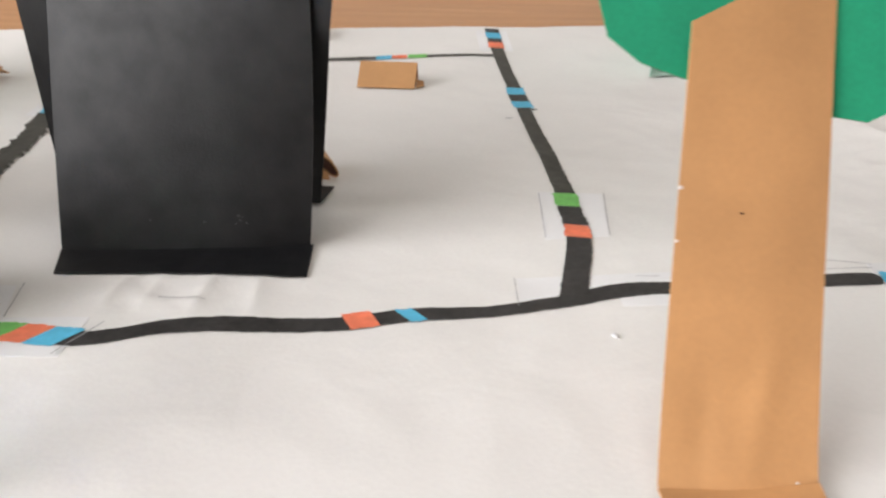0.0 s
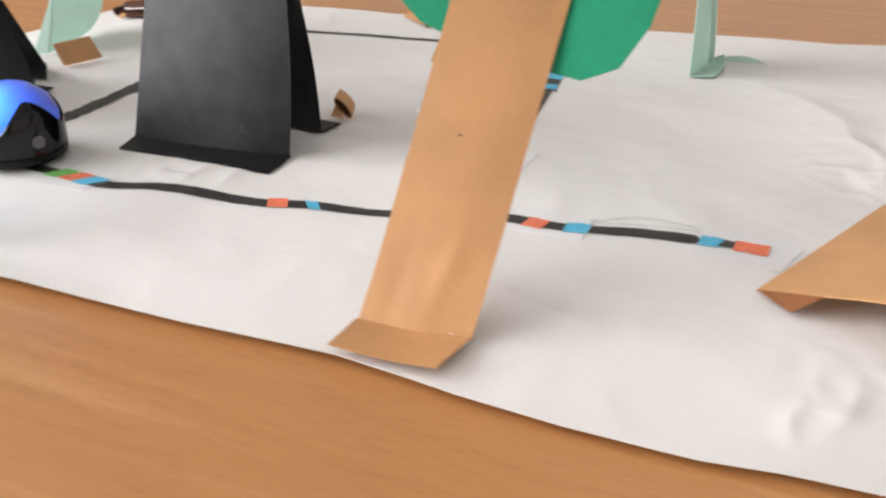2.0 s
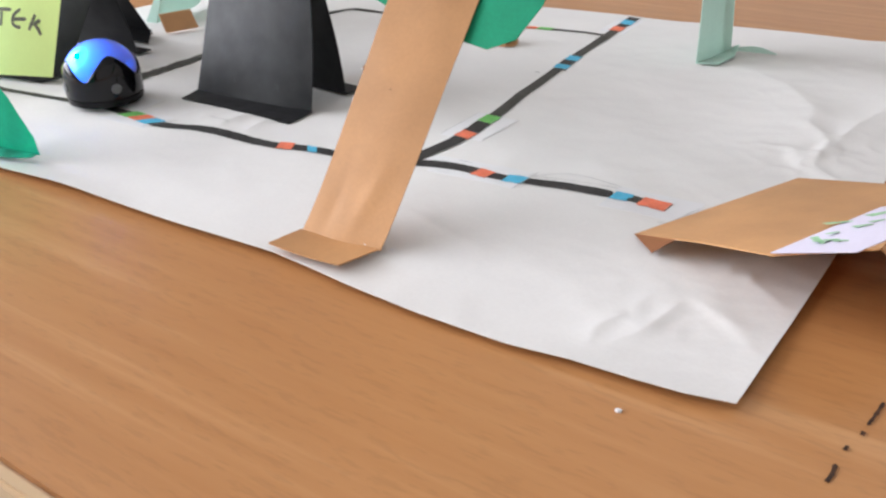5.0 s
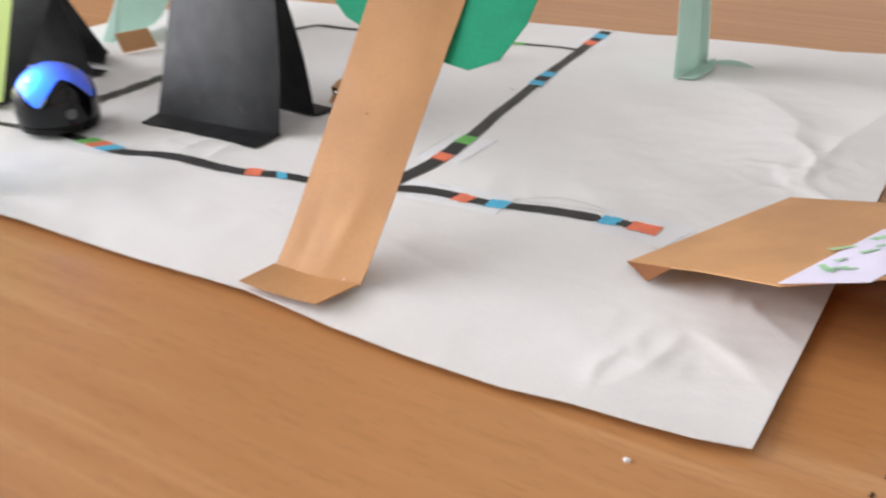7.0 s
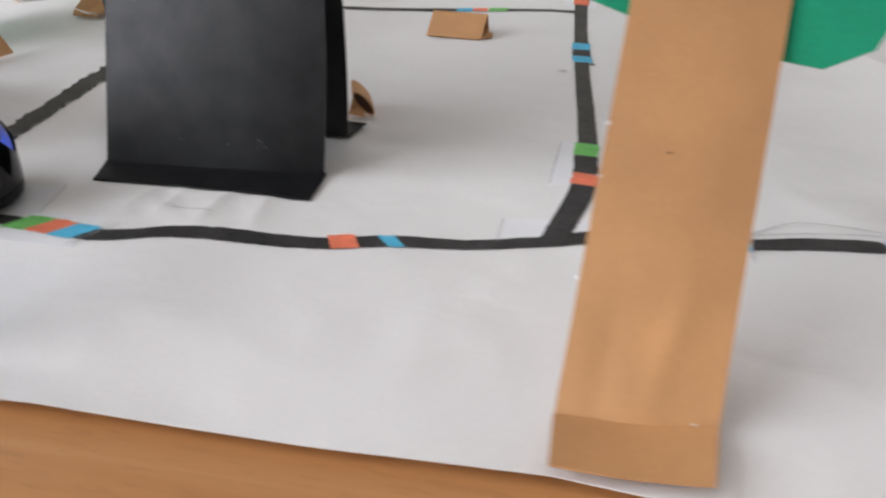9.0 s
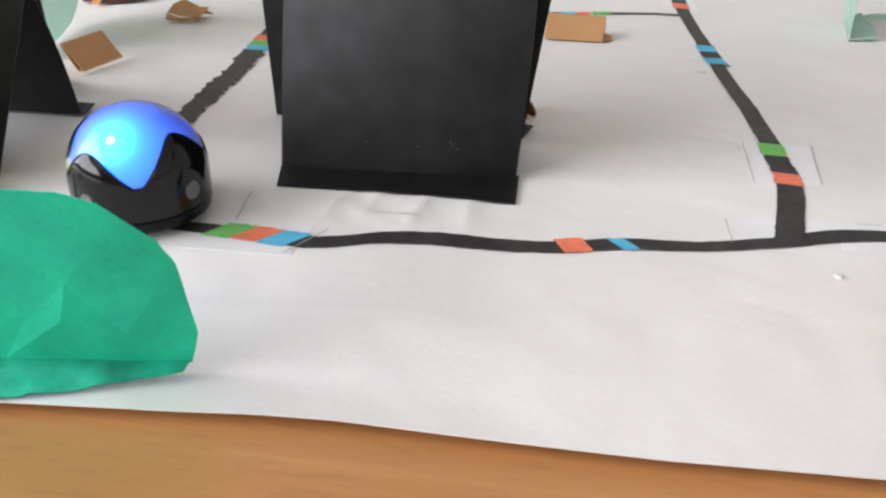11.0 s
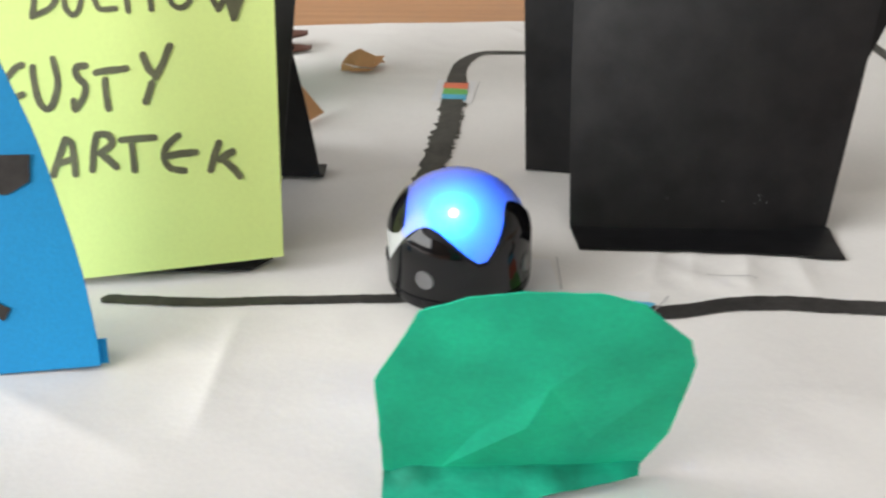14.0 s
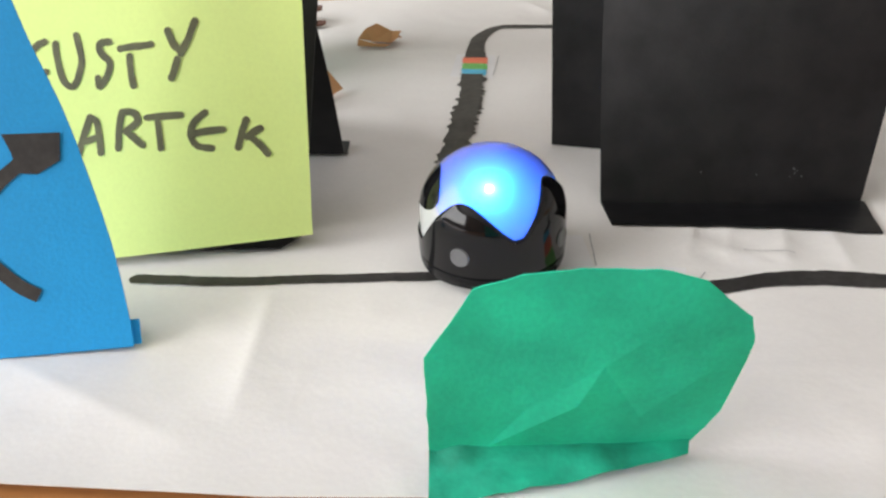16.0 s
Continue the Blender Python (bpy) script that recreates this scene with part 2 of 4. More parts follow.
# ---- building helpers ----
def mesh_object(name, bm, mat, parent=None, label="", smooth=False, sharp=35):
    me = bpy.data.meshes.new(name)
    bmesh.ops.recalc_face_normals(bm, faces=bm.faces)
    if smooth:
        for f in bm.faces:
            f.smooth = True
    bm.to_mesh(me)
    bm.free()
    if smooth:
        me.set_sharp_from_angle(angle=radians(sharp))
    me.materials.append(mat)
    ob = new(name, me)
    if parent:
        ob.parent = parent
    if label:
        ob["label"] = label
    return ob


def part(name, bm, mat, parent, label="", smooth=False, sharp=35):
    return mesh_object(name, bm, mat, parent, label, smooth, sharp)


def thing(name, label, category, group="", kind="", at=(0, 0, 0)):
    ob = new(name)
    ob.empty_display_size = 0.01
    ob.location = at
    return tagged(ob, label, category, group, kind)


def box(bm, lo, hi):
    r = bmesh.ops.create_cube(bm, size=1.0)
    for v in r["verts"]:
        v.co = Vector([lo[i] + (v.co[i] + 0.5) * (hi[i] - lo[i]) for i in range(3)])
    return r["verts"]


def sheet(fn, nu, nv, thick):
    """A sheet of paper or card: fn(u, v) gives its front face, thick is added behind it."""
    bm = bmesh.new()
    P = [[Vector(fn(i / nu, j / nv)) for j in range(nv + 1)] for i in range(nu + 1)]
    front, back = [], []
    for i in range(nu + 1):
        fr, bk = [], []
        for j in range(nv + 1):
            du = P[min(i + 1, nu)][j] - P[max(i - 1, 0)][j]
            dv = P[i][min(j + 1, nv)] - P[i][max(j - 1, 0)]
            nn = du.cross(dv)
            nn = nn.normalized() if nn.length > 1e-12 else Vector((0, 0, 1))
            fr.append(bm.verts.new(P[i][j]))
            bk.append(bm.verts.new(P[i][j] - nn * thick))
        front.append(fr)
        back.append(bk)
    for i in range(nu):
        for j in range(nv):
            bm.faces.new((front[i][j], front[i + 1][j], front[i + 1][j + 1], front[i][j + 1]))
            bm.faces.new((back[i][j], back[i][j + 1], back[i + 1][j + 1], back[i + 1][j]))
    for i in range(nu):
        bm.faces.new((front[i][0], back[i][0], back[i + 1][0], front[i + 1][0]))
        bm.faces.new((front[i][nv], front[i + 1][nv], back[i + 1][nv], back[i][nv]))
    for j in range(nv):
        bm.faces.new((front[0][j], front[0][j + 1], back[0][j + 1], back[0][j]))
        bm.faces.new((front[nu][j], back[nu][j], back[nu][j + 1], front[nu][j + 1]))
    return bm


def quad(a, b, c, d, bow=0.0, axis=(0, 0, 1), sag=0.0):
    """A patch between four corners (a-b below, d-c above) that bows along axis across, and sags along it up its height."""
    a, b, c, d, axis = Vector(a), Vector(b), Vector(c), Vector(d), Vector(axis)
    return lambda u, v: (a.lerp(b, u)).lerp(d.lerp(c, u), v) + axis * (bow * math.sin(math.pi * u) + sag * math.sin(math.pi * v))


def cutout(points, faces, thick, rounds=0):
    """A cut-out of thin card from corner points and facets, with thickness."""
    bm = bmesh.new()
    vs = [bm.verts.new(p) for p in points]
    for f in faces:
        bm.faces.new([vs[i] for i in f])
    bmesh.ops.recalc_face_normals(bm, faces=bm.faces)
    if rounds:
        bmesh.ops.subdivide_edges(bm, edges=bm.edges, cuts=rounds, use_grid_fill=True)
    bmesh.ops.solidify(bm, geom=bm.faces[:], thickness=thick)
    return bm


def strip(profile, a, b, n=10):
    """A folded strip of card: profile points (forward, up) carried along the line a-b (forward is to its right-hand side)."""
    a, b = Vector(a), Vector(b)
    along = (b - a)
    side = Vector((along.y, -along.x, 0)).normalized()
    pts = smooth_line([Vector((p[0], p[1], 0)) for p in profile], n)
    m = len(pts) - 1

    def fn(u, v):
        p = pts[min(m, int(round(v * m)))]
        return a + along * u + side * p.x + Vector((0, 0, p.y))
    return fn, m


def smooth_line(pts, n):
    """Catmull-Rom points through pts, n steps a span."""
    out = []
    for i in range(len(pts) - 1):
        p0, p1, p2, p3 = pts[max(i - 1, 0)], pts[i], pts[i + 1], pts[min(i + 2, len(pts) - 1)]
        for k in range(n):
            t = k / n
            out.append(0.5 * ((2 * p1) + (p2 - p0) * t + (2 * p0 - 5 * p1 + 4 * p2 - p3) * t * t + (3 * p1 - p0 - 3 * p2 + p3) * t ** 3))
    out.append(pts[-1])
    return out


# ---- the room ----
X0, X1, Y0, Y1, Z0, Z1 = -1.85, 2.4, -2.8, 2.2, -0.745, 1.9


def room():
    bm = bmesh.new()
    box(bm, (X0 - 0.2, Y0 - 0.2, Z0 - 0.1), (X1 + 0.2, Y1 + 0.2, Z0))
    tagged(mesh_object("floor", bm, FLOOR), "plain grey lino floor of a room", "floor", kind="structure")
    bm = bmesh.new()
    box(bm, (X0 - 0.2, Y0 - 0.2, Z1), (X1 + 0.2, Y1 + 0.2, Z1 + 0.1))
    tagged(mesh_object("ceiling", bm, CEIL), "plain white painted ceiling", "ceiling", kind="structure")
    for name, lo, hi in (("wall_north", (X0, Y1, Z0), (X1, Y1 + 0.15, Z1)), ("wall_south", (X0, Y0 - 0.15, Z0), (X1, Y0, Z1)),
                         ("wall_east", (X1, Y0 - 0.15, Z0), (X1 + 0.15, Y1 + 0.15, Z1))):
        bm = bmesh.new()
        box(bm, lo, hi)
        if name == "wall_south":
            tagged(mesh_object(name, bm, DARK_WALL), "unseen dark brown wall, added to dim reflections", "wall", kind="structure")
            continue
        tagged(mesh_object(name, bm, WALL), "plain off-white painted wall", "wall", kind="structure")
    ya, yb, za, zb = -2.60, 0.33, 0.07, 1.57
    bm = bmesh.new()
    box(bm, (X0 - 0.15, Y0 - 0.15, Z0), (X0, ya, Z1))
    box(bm, (X0 - 0.15, yb, Z0), (X0, Y1 + 0.15, Z1))
    box(bm, (X0 - 0.15, ya, Z0), (X0, yb, za))
    box(bm, (X0 - 0.15, ya, zb), (X0, yb, Z1))
    tagged(mesh_object("wall_west", bm, WALL), "plain off-white wall with one wide window", "wall", kind="structure")
    win = thing("window_1", "white framed window that lets daylight in", "window", kind="structure", at=(X0 - 0.08, -0.9, za))
    for lo, hi in (((-0.03, ya + 0.9, 0), (0.03, yb + 0.9, 0.03)), ((-0.03, ya + 0.9, zb - za - 0.03), (0.03, yb + 0.9, zb - za)),
                   ((-0.03, ya + 0.9, 0.03), (0.03, ya + 0.93, zb - za - 0.03)), ((-0.03, yb + 0.87, 0.03), (0.03, yb + 0.9, zb - za - 0.03)),
                   ((-0.03, -0.02, 0.03), (0.03, 0.02, zb - za - 0.03))):
        bm = bmesh.new()
        box(bm, lo, hi)
        part("window_frame", bm, FRAME, win)


room()

# ---- the table ----
TOP = -0.002
TX0, TX1, TY0, TY1 = -0.62, 0.78, 0.094, 0.80


def table():
    t = thing("table", "beech laminate school table with a pale rounded edge", "table", at=(0.08, 0.45, Z0))
    o = Vector((0.08, 0.45, Z0))
    bm = bmesh.new()
    box(bm, Vector((TX0 + 0.004, TY0 + 0.004, TOP - 0.024)) - o, Vector((TX1 - 0.004, TY1 - 0.004, TOP)) - o)
    part("tabletop", bm, WOOD, t)
    for lo, hi in (((TX0, TY0, TOP - 0.025), (TX1, TY0 + 0.004, TOP - 0.0008)), ((TX0, TY1 - 0.004, TOP - 0.025), (TX1, TY1, TOP - 0.0008)),
                   ((TX0, TY0 + 0.004, TOP - 0.025), (TX0 + 0.004, TY1 - 0.004, TOP - 0.0008)), ((TX1 - 0.004, TY0 + 0.004, TOP - 0.025), (TX1, TY1 - 0.004, TOP - 0.0008))):
        bm = bmesh.new()
        box(bm, Vector(lo) - o, Vector(hi) - o)
        bmesh.ops.bevel(bm, geom=bm.edges[:], offset=0.001, segments=2, affect="EDGES")
        part("edge_band", bm, EDGE, t, "pale beech edge band")
    for x in (TX0 + 0.06, TX1 - 0.06):
        for y in (TY0 + 0.06, TY1 - 0.06):
            bm = bmesh.new()
            bmesh.ops.create_cone(bm, cap_ends=True, segments=20, radius1=0.018, radius2=0.018, depth=TOP - 0.024 - Z0,
                                  matrix=Matrix.Translation(Vector((x, y, (TOP - 0.024 + Z0) / 2)) - o))
            part("leg", bm, STEEL, t, "grey steel tube leg", smooth=False)


table()

# ---- the big sheet of drawing paper ----
FRONT = [(-0.178, 0.163), (-0.102, 0.168), (-0.063, 0.1708), (-0.042, 0.1735), (-0.024, 0.1752), (-0.006, 0.1770), (0.010, 0.1790), (0.022, 0.1799), (0.045, 0.1803), (0.070, 0.1807), (0.090, 0.1818), (0.106, 0.1827), (0.120, 0.1818), (0.134, 0.1806),
         (0.156, 0.1798), (0.180, 0.1803), (0.194, 0.1824), (0.208, 0.1832), (0.2185, 0.1843), (0.2285, 0.1868)]
BACK = [(-0.158, 0.446), (-0.136, 0.449), (-0.073, 0.457), (0.015, 0.464), (0.065, 0.470), (0.130, 0.478), (0.190, 0.482), (0.233, 0.494)]
# each fold: from, to, height, width of the flank to its left, of the flank to its right
CREASES = [((0.2048, 0.2180), (0.2022, 0.2006), 0.0006, 0.0010, 0.0050), ((0.2022, 0.2006), (0.1975, 0.1930), 0.0004, 0.0012, 0.0045),
           ((0.2072, 0.2210), (0.2180, 0.2150), 0.0006, 0.0050, 0.0018), ((0.2180, 0.2150), (0.2271, 0.2062), 0.0004, 0.0050, 0.0022),
           ((0.1943, 0.1913), (0.1928, 0.1978), 0.0006, 0.0030, 0.0012), ((0.1928, 0.1978), (0.1952, 0.2047), 0.0006, 0.0034, 0.0011), ((0.1952, 0.2047), (0.2030, 0.2027), 0.0004, 0.0030, 0.0012),
           ((0.2093, 0.2369), (0.2104, 0.2430), 0.0006, 0.0034, 0.0010), ((0.2150, 0.2395), (0.2158, 0.2362), 0.0007, 0.0009, 0.0030), ((0.2158, 0.2362), (0.2260, 0.2290), 0.0005, 0.0030, 0.0022),
           ((0.2090, 0.3200), (0.2085, 0.3390), 0.0014, 0.0050, 0.0020), ((0.2085, 0.3390), (0.1990, 0.3520), 0.0014, 0.0080, 0.0030), ((0.1990, 0.3520), (0.1955, 0.3710), 0.0013, 0.0150, 0.0060),
           ((0.1955, 0.3710), (0.1800, 0.3920), 0.0012, 0.0160, 0.0080), ((0.1800, 0.3920), (0.1600, 0.4080), 0.0008, 0.0150, 0.0090), ((0.2240, 0.4100), (0.2130, 0.3600), 0.0014, 0.0160, 0.0065),
           ((0.2130, 0.3600), (0.2110, 0.3380), 0.0013, 0.0090, 0.0030), ((0.2095, 0.3180), (0.2200, 0.3080), 0.0010, 0.0050, 0.0020)]
RIPPLES = [((0.0010, 0.2580), (-0.0010, 0.2450), 0.0008, 0.0016, 0.0030), ((0.0085, 0.2585), (0.0070, 0.2450), 0.0007, 0.0018, 0.0034), ((0.0190, 0.2590), (0.0180, 0.2455), 0.0009, 0.0018, 0.0036),
           ((0.0290, 0.2590), (0.0300, 0.2460), 0.0006, 0.0020, 0.0034), ((-0.08, 0.22), (-0.075, 0.19), 0.0008, 0.004, 0.004), ((-0.13, 0.20), (-0.08, 0.18), 0.0010, 0.006, 0.006),
           ((0.15, 0.215), (0.11, 0.225), 0.0007, 0.005, 0.005), ((-0.05, 0.445), (-0.04, 0.43), 0.0010, 0.004, 0.004), ((0.06, 0.33), (0.14, 0.325), 0.0006, 0.012, 0.012),
           ((-0.020, 0.205), (0.030, 0.212), 0.0006, 0.010, 0.006)]


def along(line, x):
    for (xa, ya), (xb, yb) in zip(line, line[1:]):
        if x <= xb or (xb, yb) == line[-1]:
            return ya + (yb - ya) * (x - xa) / (xb - xa)


def paper_z(x, y):
    """Height of the buckled paper over the mean plane of the sheet."""
    z = 0.0006 * noise.noise(Vector((x * 14, y * 14, 1.7))) + 0.0003 * noise.noise(Vector((x * 40, y * 25, 5.1)))
    z += 0.00012 * noise.noise(Vector((x * 130, y * 130, 9.3))) - 0.0003
    z -= 0.0007 * abs(noise.noise(Vector((x * 21, y * 24, 3.3)))) + 0.00025 * abs(noise.noise(Vector((x * 55, y * 60, 6.1)))) - 0.0002
    z -= 0.0006 * math.exp(-((x - 0.055) ** 2 + (y - 0.262) ** 2) / 0.0025)
    for (ax, ay), (bx, by), h, w, w2 in CREASES + RIPPLES:
        dx, dy = bx - ax, by - ay
        k = max(0.0, min(1.0, ((x - ax) * dx + (y - ay) * dy) / (dx * dx + dy * dy)))
        d = math.hypot(x - ax - k * dx, y - ay - k * dy)
        # the narrower flank takes over smoothly at the fold's line
        side = math.atan2((x - ax) * dy - (y - ay) * dx, (dx * dx + dy * dy) * 0.15) / math.pi + 0.5
        w = w + (w2 - w) * side
        if d < 5 * w:
            z += h * math.exp(-d / w) * (0.35 + 0.65 * math.sin(math.pi * min(1, max(0, 0.15 + 0.7 * k))))
    for cx, cy, w, h in ((0.205, 0.214, 0.017, 0.0003), (0.208, 0.328, 0.018, 0.0010), (0.012, 0.250, 0.018, 0.0003)):
        g = math.exp(-((x - cx) ** 2 + (y - cy) ** 2) / (w * w))
        if g > 0.02:
            z += h * g * (0.6 - 2.2 * abs(noise.noise(Vector((x * 120, y * 120, 12.5)))))
    f = y - along(FRONT, x)
    z *= 1 - 0.8 * math.exp(-max(0, f) / 0.012)
    z += 0.0003 * math.exp(-max(0, f) / 0.012) + 0.0004 * math.exp(-max(0, f) / 0.006) * (0.5 + 0.5 * math.sin(x * 60 + 1.3))
    return max(z, TOP + 0.00035)


def drawing_sheet():
    nx, ny = 430, 310

    def fn(u, v):
        x0 = -0.178 + (0.2285 + 0.178) * u
        x1 = -0.158 + (0.233 + 0.158) * u
        y0, y1 = along(FRONT, x0), along(BACK, x1)
        x, y = x0 + (x1 - x0) * v, y0 + (y1 - y0) * v
        return (x, y, paper_z(x, y))
    t = thing("drawing_paper", "large buckled sheet of white drawing paper with marker tracks", "paper")
    bm = sheet(fn, nx, ny, 0.0002)
    part("sheet", bm, PAPER, t, smooth=True)
    return t


paper = drawing_sheet()


def ribbon(points, widths, lift, rough=0.0, ends=0.0, seed=1, step=0.0012, smooth=True, skew=0.0):
    """A flat stroke of ink that follows the paper. widths: one for each point."""
    rnd = random.Random(seed)
    pts = [Vector((x, y, w)) for (x, y), w in zip(points, widths)]
    raw = smooth_line(pts, 12) if smooth else pts
    dense = [raw[0]]
    for p in raw[1:]:
        q = dense[-1]
        k = max(1, int((p.xy - q.xy).length / step))
        for i in range(1, k + 1):
            dense.append(q.lerp(p, i / k))
    bm = bmesh.new()
    prev = None
    m = len(dense) - 1
    for i, p in enumerate(dense):
        d = (dense[min(i + 1, m)].xy - dense[max(i - 1, 0)].xy)
        if d.length < 1e-9:
            continue
        s = Vector((d.y, -d.x)).normalized()
        w = p.z / 2
        e = min(i, m - i) * step
        if ends and e < w:
            w *= max(0.25, math.sqrt(max(0.0, 1 - (1 - e / w) ** 2)))
        a = p.xy + s * (w + rnd.uniform(-rough, rough))
        c = p.xy - s * (w + rnd.uniform(-rough, rough))
        shear = d.normalized() * (skew * p.z)
        a, c = a - shear, c + shear
        row = [bm.verts.new((q.x, q.y, paper_z(q.x, q.y) + lift)) for q in (a, p.xy, c)]
        if prev:
            bm.faces.new((prev[0], row[0], row[1], prev[1]))
            bm.faces.new((prev[1], row[1], row[2], prev[2]))
        prev = row
    return bm


def flat_on_paper(corners, lift, n=8):
    a, b, c, d = [Vector((*p, 0)) for p in corners]

    def fn(u, v):
        p = a.lerp(b, u).lerp(d.lerp(c, u), v)
        return (p.x, p.y, paper_z(p.x, p.y) + lift)
    return sheet(fn, n, n, 0.00008)


def tracks():
    L = 0.00022
    main = [(-0.111, 0.225), (-0.093, 0.2253), (-0.075, 0.2282), (-0.058, 0.2308), (-0.041, 0.2331), (-0.023, 0.2342), (-0.011, 0.2333), (-0.002, 0.2323), (0.006, 0.2345), (0.014, 0.2377),
            (0.025, 0.2399), (0.036, 0.2406), (0.050, 0.2416), (0.064, 0.2453), (0.080, 0.2478), (0.096, 0.2525), (0.107, 0.2565), (0.116, 0.2578), (0.128, 0.2575),
            (0.139, 0.2595), (0.151, 0.2622), (0.166, 0.2635)]
    wid = [0.0034, 0.0034, 0.0032, 0.0032, 0.0036, 0.0042, 0.0044, 0.0048, 0.0046, 0.0046, 0.0052, 0.0052, 0.0050, 0.0050, 0.0042, 0.0046, 0.0056, 0.0050, 0.0046, 0.0048, 0.0052, 0.0050]
    part("marker_track", ribbon(main, wid, L, 0.00012, 1), INK, paper, "long wavy black marker track")
    part("marker_track", ribbon([(-0.0415, 0.2345), (-0.0405, 0.243), (-0.0445, 0.252), (-0.0525, 0.262)], [0.0052, 0.0056, 0.0058, 0.0070], L + 0.00006, 0.00025), INK, paper, "black marker branch")
    part("marker_track", ribbon([(-0.0545, 0.2605), (-0.0555, 0.28), (-0.0560, 0.300), (-0.0570, 0.330), (-0.0595, 0.3555)], [0.0085, 0.0072, 0.0074, 0.0078, 0.0076], L + 0.00012, 0.0009, seed=4), GREYINK, paper, "ragged grey-black marker track")
    part("marker_track", ribbon([(-0.0610, 0.3720), (-0.0625, 0.385), (-0.0620, 0.400), (-0.0555, 0.4105), (-0.035, 0.4130), (-0.010, 0.4165), (0.015, 0.4205), (0.038, 0.4232)],
                               [0.0075, 0.0060, 0.0056, 0.0046, 0.0042, 0.0042, 0.0044, 0.0040], L, 0.0002), GREYINK, paper, "thin curved grey marker track")
    part("marker_track", ribbon([(0.056, 0.4270), (0.070, 0.4288), (0.086, 0.4302)], [0.0036, 0.0034, 0.0034], L, 0.0001), GREYINK, paper, "thin grey marker track")
    part("marker_track", ribbon([(0.0971, 0.2520), (0.0988, 0.263), (0.1005, 0.274), (0.1010, 0.2805)], [0.0062, 0.0060, 0.0060, 0.0058], L + 0.00006, 0.00015), INK, paper, "black marker branch")
    part("marker_track", ribbon([(0.0998, 0.3035), (0.0980, 0.318), (0.0955, 0.337), (0.0922, 0.363), (0.0915, 0.369)], [0.0052, 0.0050, 0.0048, 0.0046, 0.0046], L, 0.00012), GREYINK, paper, "straight grey-black marker track")
    part("marker_track", ribbon([(0.0893, 0.389), (0.0875, 0.405), (0.0855, 0.425), (0.0840, 0.441)], [0.0048, 0.0046, 0.0048, 0.0050], L, 0.00012), GREYINK, paper, "straight grey-black marker track")

    def code(colour, a, b, w, lift=0.0003, seed=2, label="", skew=0.06):
        part("colour_code", ribbon([a, b], [w, w], lift, 0.0003, seed=seed + int(abs(a[0]) * 1e5), smooth=False, step=0.0008, skew=skew), colour, paper, label)
    # along the main track
    code(LEAF, (-0.0216, 0.2342), (-0.0150, 0.2339), 0.0066, skew=0.3, label="green code block")
    code(RED, (-0.0150, 0.2339), (-0.0089, 0.2332), 0.0066, skew=0.3, label="orange-red code block")
    code(CYAN, (-0.0089, 0.2332), (-0.0028, 0.2326), 0.0066, skew=0.3, label="blue code block")
    code(RED, (0.0502, 0.2419), (0.0560, 0.2434), 0.0060, skew=-0.12, label="orange-red code block")
    code(CYAN, (0.0615, 0.2445), (0.0650, 0.2454), 0.0054, skew=-0.25, label="blue code block")
    code(RED, (0.1215, 0.2575), (0.1272, 0.2572), 0.0056, label="orange-red code block")
    code(CYAN, (0.1322, 0.2582), (0.1385, 0.2592), 0.0060, label="blue code block")
    code(CYAN, (0.1660, 0.2634), (0.1715, 0.2640), 0.0058, label="blue code block")
    code(GREYINK, (0.1710, 0.2640), (0.1745, 0.2642), 0.0044, label="smudged grey ink")
    code(RED, (0.1745, 0.2642), (0.1828, 0.2648), 0.0060, label="orange-red code block")
    # on the branch that leads away
    code(CYAN, (-0.0592, 0.3545), (-0.0598, 0.3605), 0.0080, label="blue code block")
    code(LEAF, (-0.0598, 0.3605), (-0.0604, 0.3665), 0.0080, label="green code block")
    code(RED, (-0.0604, 0.3665), (-0.0612, 0.3730), 0.0082, label="orange-red code block")
    # far cross track
    code(CYAN, (0.0375, 0.4232), (0.0435, 0.4245), 0.0046, label="blue code block")
    code(RED, (0.0435, 0.4245), (0.0492, 0.4254), 0.0044, label="orange-red code block")
    code(LEAF, (0.0497, 0.4260), (0.0568, 0.4272), 0.0048, label="green code block")
    # track on the far side of the junction
    code(RED, (0.1010, 0.2800), (0.1010, 0.2862), 0.0062, label="orange-red code block")
    code(INK, (0.1010, 0.2862), (0.1000, 0.2965), 0.0060, label="black code block")
    code(LEAF, (0.1000, 0.2965), (0.0995, 0.3040), 0.0062, label="green code block")
    code(CYAN, (0.0918, 0.3690), (0.0908, 0.3755), 0.0062, label="blue code block")
    code(INK, (0.0908, 0.3755), (0.0900, 0.3825), 0.0060, label="black code block")
    code(CYAN, (0.0900, 0.3825), (0.0893, 0.3895), 0.0062, label="blue code block")
    code(RED, (0.0840, 0.4400), (0.0836, 0.4480), 0.0062, label="orange-red code block")
    code(INK, (0.0836, 0.4480), (0.0832, 0.4540), 0.0058, label="black code block")
    code(CYAN, (0.0832, 0.4540), (0.0826, 0.4620), 0.0062, label="blue code block")
    code(INK, (0.0826, 0.4620), (0.0822, 0.4680), 0.0058, label="black code block")

